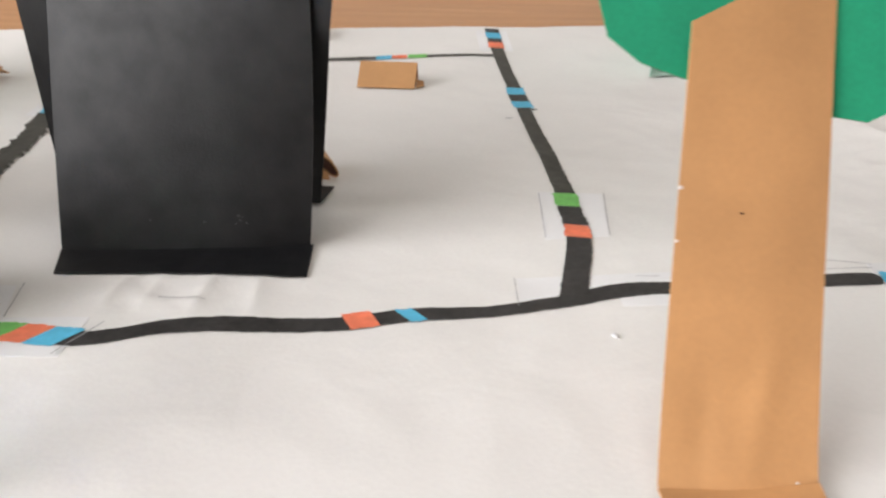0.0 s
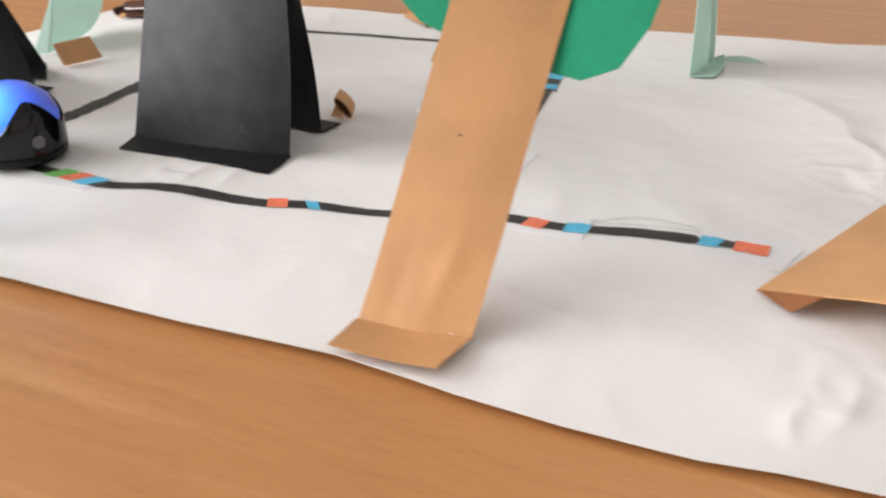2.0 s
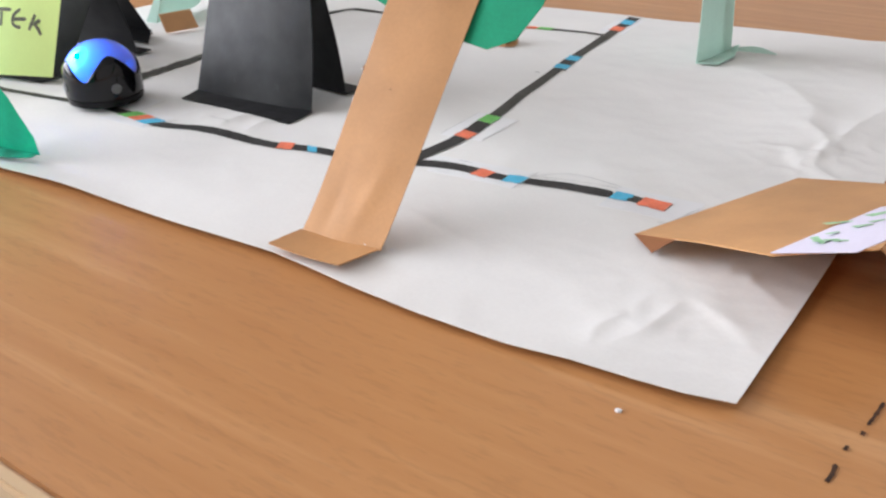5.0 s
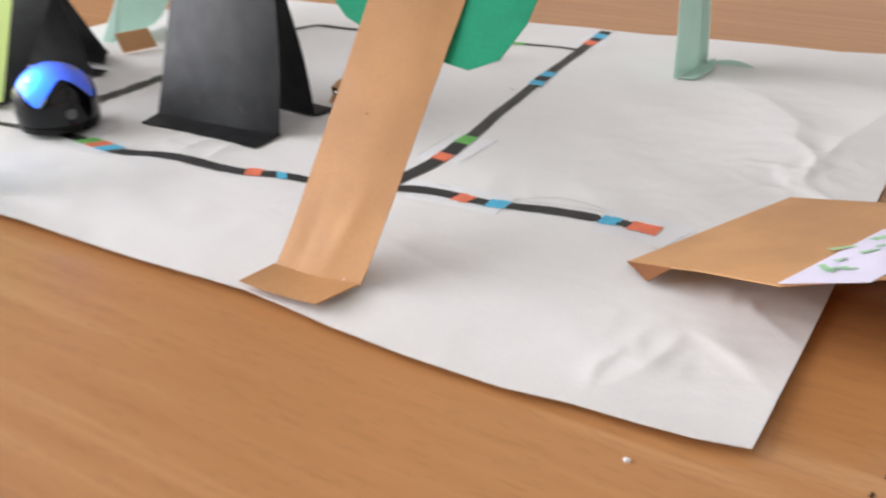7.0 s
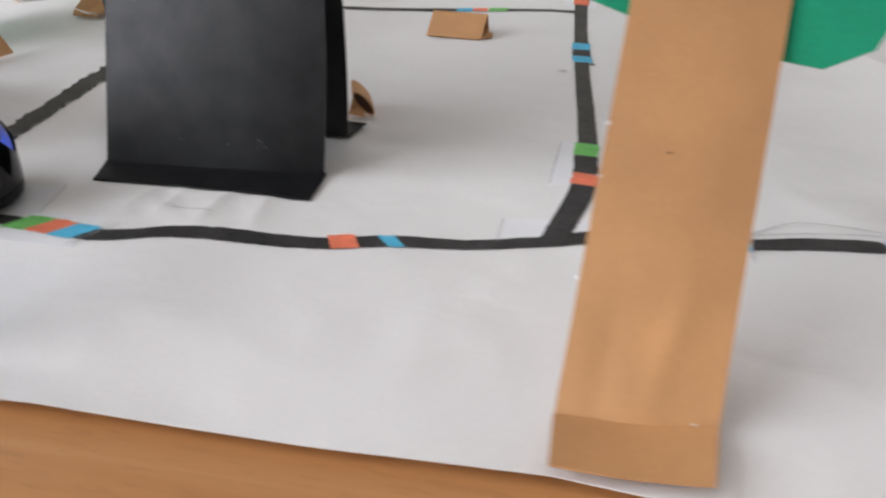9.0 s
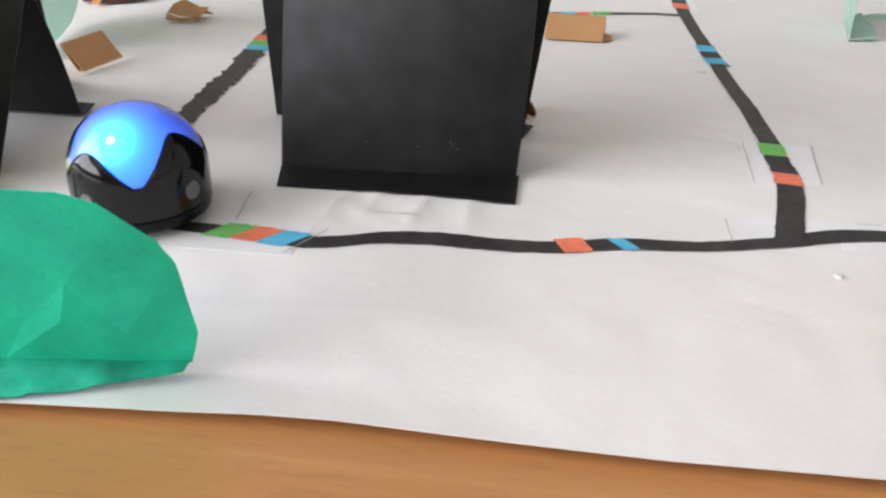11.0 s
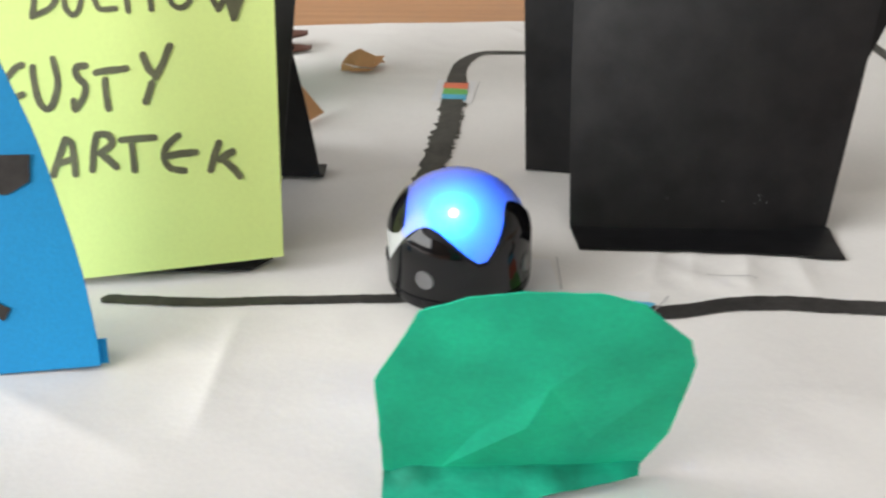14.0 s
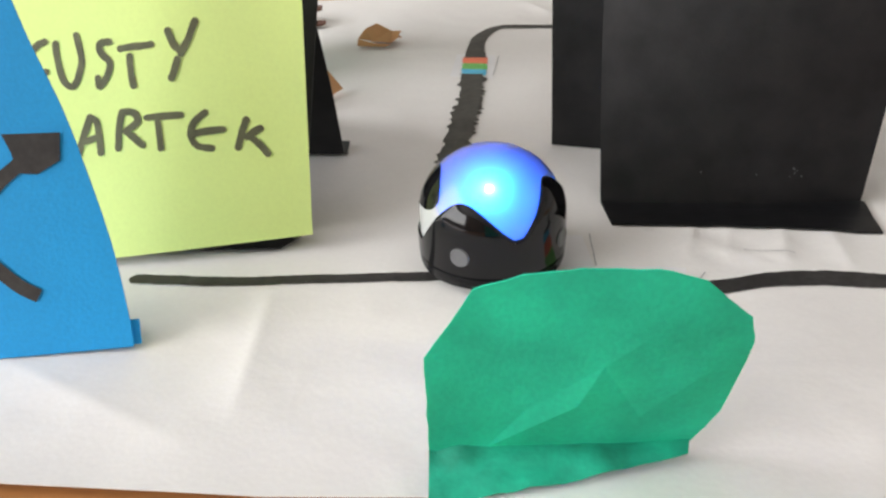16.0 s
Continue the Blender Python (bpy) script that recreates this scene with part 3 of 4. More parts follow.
    slips = [[(-0.0400, 0.2380), (-0.0190, 0.2385), (-0.0220, 0.2515), (-0.0425, 0.2505)], [(-0.026, 0.2255), (-0.0025, 0.2265), (-0.0015, 0.2400), (-0.0235, 0.2390)],
             [(0.093, 0.279), (0.1085, 0.281), (0.1095, 0.3045), (0.0925, 0.305)], [(0.1075, 0.2505), (0.1385, 0.2525), (0.1375, 0.2665), (0.1065, 0.2635)],
             [(0.1655, 0.2550), (0.1915, 0.2580), (0.1905, 0.2735), (0.1650, 0.2705)], [(-0.0665, 0.353), (-0.0530, 0.352), (-0.0545, 0.376), (-0.0680, 0.377)],
             [(0.0775, 0.436), (0.0905, 0.437), (0.0885, 0.4655), (0.0755, 0.4645)], [(0.086, 0.2495), (0.107, 0.255), (0.1065, 0.2635), (0.0855, 0.2615)]]
    for c in slips:
        part("pasted_slip", flat_on_paper(c, 0.00010), SLIP, paper, "pasted white paper slip")
    pencil = [[(0.138, 0.2632), (0.147, 0.2705), (0.155, 0.2715), (0.166, 0.2695)], [(0.138, 0.2632), (0.152, 0.2668), (0.1655, 0.2680)], [(0.1385, 0.2515), (0.1388, 0.2670)],
              [(0.1870, 0.2565), (0.1885, 0.2620), (0.1905, 0.2685)], [(0.184, 0.2540), (0.190, 0.2560)], [(-0.0188, 0.2390), (-0.0205, 0.2520)], [(0.1085, 0.2815), (0.1098, 0.3045)],
              [(0.093, 0.2795), (0.0928, 0.304)], [(0.0855, 0.2500), (0.0850, 0.2610)], [(0.112, 0.2625), (0.117, 0.2625)], [(-0.004, 0.2270), (0.002, 0.2385)], [(0.010, 0.2478), (0.020, 0.2476)],
              [(-0.0535, 0.3750), (-0.0530, 0.3540)]]
    for k, p in enumerate(pencil):
        part("pencil_line", ribbon(p, [0.00024] * len(p), 0.0004, 0.00006, seed=k), PENCIL, paper, "thin pencil line")
    for (x, y), s in (((0.0865, 0.3595), 0.0011), ((0.0945, 0.3675), 0.0014)):
        part("ink_spot", ribbon([(x - s, y), (x + s, y)], [s * 0.8, s * 0.8], 0.0003, 0.0002), GREYINK if y > 0.365 else PENCIL, paper, "small dark spot")


tracks()


# ---- black card stands ----
def tent(label, left, right, top, flap, back, back_flap, meet):
    """A card folded over. left, right: edges of the front panel as (x, y, their slopes, their bends) over the height;
    the back panel leans against the front one from the heights meet (left, right) upwards."""
    t = thing("black_card_stand", label, "card stand", "black card stands")

    def edge(c, z):
        return Vector((c[0] + c[2] * z + c[4] * z * z, c[1] + c[3] * z + c[5] * z * z, z))

    def lying(corners):
        base = quad(*corners)

        def fn(u, v):
            p = base(u, v)
            return (p.x, p.y, max(p.z, paper_z(p.x, p.y) + 0.0007))
        return sheet(fn, 12, 4, 0.0004)

    def face(u, v):
        z = top * v
        p = edge(left, z).lerp(edge(right, z), u)
        return p + Vector((0, -0.0008 * math.sin(math.pi * u) - 0.0003 * noise.noise(Vector((u * 2.5, v * 3.5, 0.7))), 0))
    part("front_panel", sheet(face, 14, 24, 0.0004), BLACK, t, smooth=True)
    part("front_flap", lying(flap), BLACK, t)
    bl, br, x1, x0, bow = Vector(back[0]), Vector(back[1]), back[2], back[3], back[4]

    def rear(u, v):
        z = 0.0005 + (top - 0.0005) * v
        zc = meet[0] + (meet[1] - meet[0]) * u
        x = (bl.x + (br.x - bl.x) * u) * (1 - v) + (x0 + (x1 - x0) * u) * v

        def plane(h):
            lo, hi = edge(left, h), edge(right, h)
            return lo.lerp(hi, max(-0.3, min(1.3, (x - lo.x) / (hi.x - lo.x)))).y + 0.0012
        y0, yc = bl.y + (br.y - bl.y) * u - bow * math.sin(math.pi * u), plane(zc)
        y = y0 + (yc - y0) * z / zc + 0.0012 * u * math.sin(math.pi * z / zc) if z < zc else plane(z)
        return (x, y, z)
    part("back_panel", sheet(rear, 12, 24, 0.0004), BLACK, t, smooth=True)
    part("back_flap", lying(back_flap), BLACK, t)
    return t


tent("folded black card stand with glued foot flaps on the paper",
     (-0.0183, 0.2662, -0.0652, 0.4403, 0.70, -0.99), (0.0378, 0.2725, 0.0871, 0.1161, -0.58, -1.56), 0.092,
     [(-0.0158, 0.2560, -0.0006), (0.0392, 0.2590, -0.0008), (0.0385, 0.2725, 0.0002), (-0.0183, 0.2662, 0.0004)],
     [(-0.0312, 0.2985, 0.0005), (0.0368, 0.2940, 0.0005), 0.0510, -0.0325, 0.002],
     [(-0.0312, 0.2989, 0.0008), (0.0368, 0.2944, 0.0008), (0.0389, 0.3036, 0.0008), (-0.0290, 0.3085, 0.0008)], (0.066, 0.050))
rear_stand = tent("folded black card stand that carries a lime green note",
                  (-0.1400, 0.2380, 0.0, 0.741, 0.0, 0.0), (-0.0818, 0.2485, -0.032, 0.7235, 0.0, 0.0), 0.085,
                  [(-0.1330, 0.2320, 0.0008), (-0.0840, 0.2385, 0.0008), (-0.0800, 0.2450, 0.0012), (-0.1400, 0.2380, 0.0012)],
                  [(-0.1440, 0.2855, 0.0005), (-0.0836, 0.2882, 0.0005), -0.0848, -0.1400, 0.0],
                  [(-0.1440, 0.2859, 0.0008), (-0.0828, 0.2886, 0.0008), (-0.0842, 0.2962, 0.0008), (-0.1430, 0.2940, 0.0008)], (0.039, 0.039))
part("rear_leg", sheet(quad((-0.1500, 0.3120, 0.0006), (-0.1065, 0.3150, 0.0006), (-0.0850, 0.2830, 0.036), (-0.1380, 0.2790, 0.036), 0.001, (0, 1, 0)), 8, 8, 0.0004), BLACK, rear_stand, smooth=True)
part("rear_leg_flap", sheet(quad((-0.1440, 0.2995, 0.0012), (-0.0940, 0.3025, 0.0012), (-0.1065, 0.3150, 0.0030), (-0.1500, 0.3120, 0.0030), 0.0004, (0, 0, 1)), 6, 3, 0.0004), BLACK, rear_stand)


# ---- lime note ----
NOTE_O, NOTE_R, NOTE_U = Vector((-0.0766, 0.2393, 0.0)), Vector((0.97181, 0.23016, 0.05115)), Vector((-0.13862, 0.38227, 0.91359))
NOTE_N = NOTE_R.cross(NOTE_U).normalized()


def on_note(x, y, lift=0.0):
    """A place on the note, x to the right and y up from its right lower corner, in mm; the page bulges along a slanting ridge."""
    d = x + 30 - 0.15 * y
    ridge = 2.0 - 0.06 * (math.sqrt(d * d + 16) - 4)
    return NOTE_O + NOTE_R * (x / 1000) + NOTE_U * (y / 1000) + NOTE_N * (lift + ridge / 1000)


def marker(bm, pts, half, lift, seed):
    """A felt-pen stroke with rounded, slightly uneven edges."""
    rnd = random.Random(seed)
    line = smooth_line([Vector((x, y, 0)) for x, y in pts], 7)
    prev, m = None, len(line) - 1
    first, last = line[1] - line[0], line[-1] - line[-2]
    line = [line[0] - first.normalized() * half * k for k in (1.0, 0.8, 0.45)] + line + [line[-1] + last.normalized() * half * k for k in (0.45, 0.8, 1.0)]
    taper = [0.25, 0.65, 0.9] + [1.0] * (m + 1) + [0.9, 0.65, 0.25]
    for i, p in enumerate(line):
        d = line[min(i + 1, len(line) - 1)] - line[max(i - 1, 0)]
        side = Vector((-d.y, d.x, 0)).normalized() * half * taper[i]
        wob = [1 + 0.22 * noise.noise(Vector((p.x * 0.35, p.y * 0.35, seed + k))) for k in (0.3, 7.7)]
        row = [bm.verts.new(on_note(q.x, q.y, lift)) for q in (p + side * wob[0] * rnd.uniform(0.94, 1.06), p - side * wob[1] * rnd.uniform(0.94, 1.06))]
        if prev:
            bm.faces.new((prev[0], row[0], row[1], prev[1]))
        prev = row


def lime_note():
    t = thing("lime_note", "lime green paper note with black marker words, glued to the stand", "note")
    page = part("note_sheet", sheet(lambda u, v: on_note(-62 + (62 + 5.5 * v) * u, 3.0 + 0.4 * u + 70 * v, 0.0), 24, 12, 0.00025), LIME, t, smooth=True)
    # hand-lettered words, one part a letter: strokes of (right, up) in mm
    first = [("D", [[(-43.7, 64.7), (-44.3, 61.1), (-45.2, 57.5)], [(-43.5, 64.4), (-40.6, 63.4), (-39.9, 61.0), (-41.3, 58.9), (-45.1, 57.5)]]),
             ("U", [[(-37.8, 63.5), (-38.2, 58.9), (-36.7, 56.9), (-35.1, 58.6), (-34.1, 63.9)]]),
             ("C", [[(-29.9, 62.7), (-31.9, 60.6), (-31.2, 57.6), (-28.0, 57.3)]]),
             ("H", [[(-25.1, 62.6), (-25.4, 59.2), (-25.4, 56.5)], [(-20.4, 62.5), (-20.6, 58.7), (-20.6, 56.4)], [(-25.3, 59.6), (-20.6, 59.4)]]),
             ("O", [[(-14.7, 61.3), (-16.6, 59.8), (-16.4, 57.1), (-14.6, 56.1), (-12.8, 57.5), (-12.9, 60.2), (-15.0, 61.3)], [(-14.2, 63.6), (-12.8, 64.6)]]),
             ("W", [[(-8.6, 60.5), (-8.2, 57.4), (-7.3, 55.2)], [(-7.3, 55.2), (-5.6, 57.6)], [(-5.4, 57.5), (-4.9, 55.0), (-4.5, 53.1)], [(-4.3, 53.1), (-2.8, 56.1), (-1.2, 59.0)], [(-4.5, 54.2), (-3.2, 57.0)], [(-4.9, 55.4), (-4.2, 57.4)]])]
    second = [("U", [[(-46.5, 47.3), (-46.6, 43.5), (-45.9, 39.8), (-44.3, 38.6), (-42.7, 40.4), (-41.7, 44.2), (-42.1, 48.5)]]),
             ("S", [[(-35.6, 46.5), (-37.5, 46.3), (-37.6, 44.6), (-36.1, 42.5), (-37.0, 39.8), (-38.8, 37.9), (-38.9, 39.6)]]),
             ("T", [[(-33.5, 44.9), (-30.5, 45.0), (-27.3, 45.1)], [(-31.9, 43.2), (-32.0, 40.1), (-31.9, 37.4)]]),
             ("Y", [[(-23.5, 47.4), (-22.7, 44.6), (-21.3, 43.0)], [(-17.9, 48.7), (-19.7, 45.4), (-21.5, 42.7)], [(-22.4, 41.6), (-23.1, 39.8), (-24.0, 38.0)]])]
    third = [("W", [[(-48.6, 31.9), (-49.3, 28.6), (-50.0, 25.6)]]),
             ("A", [[(-45.1, 25.1), (-43.4, 28.7), (-41.7, 32.0)], [(-41.7, 32.0), (-40.4, 31.0), (-40.3, 28.3), (-40.4, 24.8)], [(-44.0, 27.2), (-40.9, 27.9)]]),
             ("R", [[(-35.0, 32.3), (-36.0, 29.0), (-36.8, 25.3)], [(-35.0, 32.3), (-32.8, 32.0), (-32.1, 30.2), (-34.8, 28.5)], [(-34.6, 28.5), (-33.3, 27.0), (-31.8, 25.4)]]),
             ("T", [[(-30.1, 30.7), (-27.0, 30.7), (-23.3, 30.5)], [(-28.0, 29.6), (-28.0, 27.0), (-28.1, 24.4)]]),
             ("E", [[(-18.4, 30.5), (-20.8, 28.8), (-21.8, 26.2), (-20.7, 24.0), (-18.0, 23.3)], [(-21.4, 26.6), (-18.2, 26.8), (-15.3, 26.8)]]),
             ("K", [[(-10.4, 28.2), (-11.6, 25.6), (-12.7, 22.9)], [(-7.8, 26.2), (-9.0, 25.7), (-10.6, 24.8)], [(-10.2, 24.9), (-8.6, 23.3), (-6.9, 21.0)]])]
    second.insert(0, ("L", [[(-53.0, 45.2), (-50.2, 47.5), (-48.7, 48.0)], [(-52.6, 40.8), (-49.4, 42.1)]]))
    for k, (ch, strokes) in enumerate(first + second + third):
        bm = bmesh.new()
        for j, pts in enumerate(strokes):
            marker(bm, pts, 0.58 if k < 6 else 0.70, 0.00013 + 0.00003 * j, 10 * k + j)
        part("letter", bm, INKWASH, page, "hand-drawn marker letter " + ch)


lime_note()

# ---- blue card with marker drawing ----
BLU_O, BLU_R, BLU_U = Vector((-0.098, 0.202, 0.0006)), Vector((0.96296, 0.26963, 0.0)), Vector((-0.0794, 0.28358, 0.95566))
BLU_N = BLU_R.cross(BLU_U).normalized()


def on_blue(x, y, lift=0.0):
    return BLU_O + BLU_R * (x / 1000) + BLU_U * (y / 1000) + BLU_N * lift


def blue_card():
    t = thing("blue_card", "bright blue card cut-out with a black marker drawing, standing up", "card")
    edge = [Vector(p) for p in ((-0.3, 0.1, 0), (-0.3, 4.5, 0), (-1.3, 17.3, 0), (-3.4, 29.7, 0), (-6.0, 41.7, 0), (-9.5, 52.8, 0), (-12.7, 64.2, 0), (-18.0, 76.0, 0))]
    line = smooth_line(edge, 4)
    m = len(line) - 1

    def fn(u, v):
        p = line[min(m, int(round(v * m)))]
        left = -44.0 + 10.0 * v
        return on_blue(left + (p.x - left) * u, p.y, 0.0002 * math.sin(math.pi * u) * math.sin(math.pi * v))
    front = part("card_sheet", sheet(fn, 8, m, 0.00035), BLUE, t, smooth=True)
    a, b = on_blue(-0.3, 0.2), on_blue(-44, 0.2)
    part("foot_flap", cutout([a, a + Vector((-0.0030, 0.0060, 0.0001)), b + Vector((0.001, 0.0065, 0.0001)), b], [(0, 1, 2, 3)], 0.0003), BLUE, t)
    part("side_tab", cutout([on_blue(-0.6, 0.1, -0.0008), on_blue(0.9, 0.1, -0.0008), on_blue(1.0, 4.6, -0.0010), on_blue(-0.6, 4.6, -0.0010)], [(0, 1, 2, 3)], 0.0003), BLUE, t)
    strokes = [([(-16.3, 38.4), (-6.9, 38.0), (-7.6, 33.4), (-11.5, 31.4), (-14.8, 31.8), (-15.2, 35.2)], None),
               ([(-25.5, 18.5), (-22.0, 25.8), (-18.4, 30.2), (-14.0, 33.4)], 2.4), ([(-24.0, 20.0), (-21.0, 16.2), (-17.6, 12.6), (-14.6, 10.6)], 2.5),
               ([(-24.0, 44.5), (-19.6, 45.4), (-18.2, 42.6), (-20.0, 39.8), (-24.0, 39.6)], 3.0)]
    for pts, w in strokes:
        if w is None:
            bm = bmesh.new()
            bm.faces.new([bm.verts.new(on_blue(x, y, 0.00035)) for x, y in pts])
        else:
            dense = smooth_line([Vector((x, y, 0)) for x, y in pts], 8)
            bm = bmesh.new()
            prev = None
            for i, p in enumerate(dense):
                d = dense[min(i + 1, len(dense) - 1)] - dense[max(i - 1, 0)]
                s = Vector((-d.y, d.x, 0)).normalized() * w / 2
                row = [bm.verts.new(on_blue(q.x, q.y, 0.0004)) for q in (p + s, p - s)]
                if prev:
                    bm.faces.new((prev[0], row[0], row[1], prev[1]))
                prev = row
        part("marker_stroke", bm, INK, front, "thick black marker stroke")


blue_card()

# ---- green bush cut-out ----
BU_O, BU_R = Vector((-0.0224, 0.1832, 0.003)), Vector((0.97924, 0.20269, 0.0))


def bush():
    t = thing("paper_bush", "crumpled green paper bush cut-out with a folded foot", "paper bush")

    def at(x, h, d=0.0):
        """Along the foot and up, in mm; the sheet twists forwards to its far end."""
        lean = -0.20 - 0.20 * (x + 18.8) / 42.0
        return BU_O + BU_R * (x / 1000) + Vector((0, lean, 1)) * (h / 1000) + Vector((0.2, -0.95, -0.2)) * d
    out = [(-18.3, 19.4), (-11.3, 31.5), (-5.2, 34.1), (1.6, 35.4), (10.2, 35.7), (15.7, 34.1), (21.6, 27.8), (22.8, 23.2), (21.2, 7.1), (17.9, -0.6), (-19.2, 0.5), (-18.7, 11.1)]
    inner = [(4.8, 18.4, 0.0006), (-11.2, 0.8, 0.0), (1.4, 10.6, 0.0010), (10.0, 7.0, 0.0004), (-4.2, 10.6, 0.0001), (11.0, 25.0, 0.0003)]
    P = [at(x, h) for x, h in out] + [at(*p) for p in inner]
    a, b, c, d, e, f = range(12, 18)
    F = [(0, 1, e), (1, 2, e), (2, 3, a), (2, a, e), (3, 4, f), (3, f, a), (4, 5, f), (5, 6, f), (6, 7, f), (7, 8, d), (7, d, f), (8, 9, d), (9, b, d), (10, 11, b), (11, 0, e), (11, e, b),
         (e, a, c), (e, c, b), (c, a, d), (c, d, b), (a, f, d)]
    bm = cutout(P, F, 0.00018, 3)
    for v in bm.verts:
        v.co += Vector((0.2, -0.95, -0.2)) * (0.00008 * noise.noise(v.co * 260) + 0.0002 * noise.noise(v.co * 90))
    # scissor-cut rim: not quite straight
    rim = Vector((-0.0205, 0.177, 0.020))
    for v in bm.verts:
        if any(len(f.verts) == 4 and f.calc_area() < 2e-6 for f in v.link_faces):
            v.co += (v.co - rim).normalized() * 0.00025 * noise.noise(v.co * 420)
    part("leaf_sheet", bm, BUSH, t, smooth=True, sharp=5)
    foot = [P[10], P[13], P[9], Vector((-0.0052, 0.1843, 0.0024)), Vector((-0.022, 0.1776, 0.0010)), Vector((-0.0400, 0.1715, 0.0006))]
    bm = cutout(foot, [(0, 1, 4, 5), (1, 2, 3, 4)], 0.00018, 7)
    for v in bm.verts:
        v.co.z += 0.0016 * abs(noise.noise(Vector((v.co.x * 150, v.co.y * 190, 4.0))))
    part("foot_flap", bm, BUSH_SHADE, t, "creased foot flap with shade put into its darker green", smooth=True)


bush()


# ---- paper tree ----
def tree():
    t = thing("paper_tree", "paper tree with a kraft brown trunk and green paper crown", "paper tree")

    def trunk(u, v):
        z = 0.0008 + 0.0622 * v
        l = Vector((0.1047 + 0.0790 * z, 0.1967 + 0.628 * z, z))
        r = Vector((0.1301 + 0.0735 * z, 0.1992 + 0.690 * z, z))
        if v > 0.999:
            r = r + Vector((0.0006, 0.0062, 0.0090))
        p = l.lerp(r, u) - Vector((0, 0.0022 * math.exp(-z / 0.006), 0))
        dent = 0.00035 * math.exp(-((u - 0.55 - 0.5 * v) / 0.10) ** 2) * math.exp(-((v - 0.16) / 0.12) ** 2) - 0.0003 * math.exp(-((u - 0.25) / 0.09) ** 2) * math.exp(-((v - 0.10) / 0.08) ** 2)
        dent += 0.00025 * noise.noise(Vector((u * 2.2, v * 6, 7.7)))
        return p + Vector((0, -0.8, 0.5)) * (dent + 0.0005 * math.sin(math.pi * u) + 0.0010 * math.sin(3 * v) * (u - 0.5) * 0.6)
    part("trunk", sheet(trunk, 24, 60, 0.00035), KRAFT, t, smooth=True)
    part("foot_flap", sheet(quad((0.1056, 0.1820, 0.0034), (0.1290, 0.1832, 0.0033), (0.1301, 0.1976, 0.0016), (0.1047, 0.1952, 0.0016), -0.0006, (0, 0, 1)), 8, 6, 0.00035), KRAFT, t, "folded brown foot flap")
    c = [(0.0935, 0.0700), (0.0947, 0.0653), (0.0962, 0.0604), (0.1017, 0.0567), (0.1085, 0.0546), (0.1200, 0.0515), (0.1330, 0.0487), (0.1400, 0.0478), (0.1475, 0.0508), (0.1522, 0.0590),
         (0.1540, 0.0690), (0.1545, 0.0800), (0.1500, 0.0930), (0.1400, 0.1020), (0.1260, 0.1060), (0.1120, 0.1030), (0.1010, 0.0950), (0.0945, 0.0830)]
    pts = [(x + 0.0003, 0.1991 + 0.030 * (x - 0.104) + 0.618 * z + 0.0014 + 0.0030 * max(0, min(1, (x - 0.108) / 0.02)) + 0.05 * max(0, z - 0.06), z - 0.0006) for x, z in c]
    mid = Vector((0, 0, 0))
    for p in pts:
        mid += Vector(p) / len(pts)
    mid += Vector((0, 0.001, 0))
    k = len(pts)
    part("crown", cutout(pts + [mid], [(i, (i + 1) % k, k) for i in range(k)], 0.00035, 1), GREEN, t, "green paper crown behind the trunk")


tree()


def scuffs():
    """Tiny pale bits of glue and fluff on the card faces."""
    tree_top = [o for o in bpy.data.objects["paper_tree"].children if o.name.startswith("trunk")][0]
    stand = [o for o in bpy.data.objects["black_card_stand"].children if o.name.startswith("front_panel")][0]
    for parent, mat, spots in ((tree_top, SLIP, ((0.1079, 0.2216, 0.0403, 0.00045), (0.1281, 0.2251, 0.0392, 0.0003), (0.1262, 0.1967, 0.0022, 0.0003), (0.1075, 0.2172, 0.0330, 0.0003))),
                               (tree_top, DARK, ((0.1180, 0.2208, 0.0364, 0.0003),)),
                               (stand, DUST, ((0.0223, 0.2703, 0.0083, 0.00024), (0.0240, 0.2703, 0.0066, 0.0002), (0.0146, 0.2694, 0.0070, 0.0002), (0.0027, 0.2680, 0.0078, 0.0002), (0.0226, 0.2703, 0.0072, 0.00016), (0.0231, 0.2704, 0.0079, 0.00014), (0.0216, 0.2702, 0.0064, 0.00013)))):
        for x, y, z, r in spots:
            bm = bmesh.new()
            bmesh.ops.create_icosphere(bm, subdivisions=1, radius=r)
            bmesh.ops.scale(bm, vec=(1, 0.35, 0.8), verts=bm.verts)
            bmesh.ops.translate(bm, vec=(x, y, z), verts=bm.verts)
            part("scuff", bm, mat, parent, "small dark spot" if mat is DARK else "tiny pale scuff")


scuffs()


# ---- small folded brown cards ----
def folded(label, a, b, profile, tail=None, n=8):
    """A strip of brown card folded over: profile (forward, up) along the line a-b."""
    t = thing("folded_brown_card", label, "folded card", "folded brown cards")
    fn, m = strip(profile, a, b, 4)
    part("card_strip", sheet(fn, 6, m, 0.0004), KRAFT, t)
    if tail:
        part("card_tail", cutout(tail, [tuple(range(len(tail)))], 0.0004), KRAFT, t)
    return t


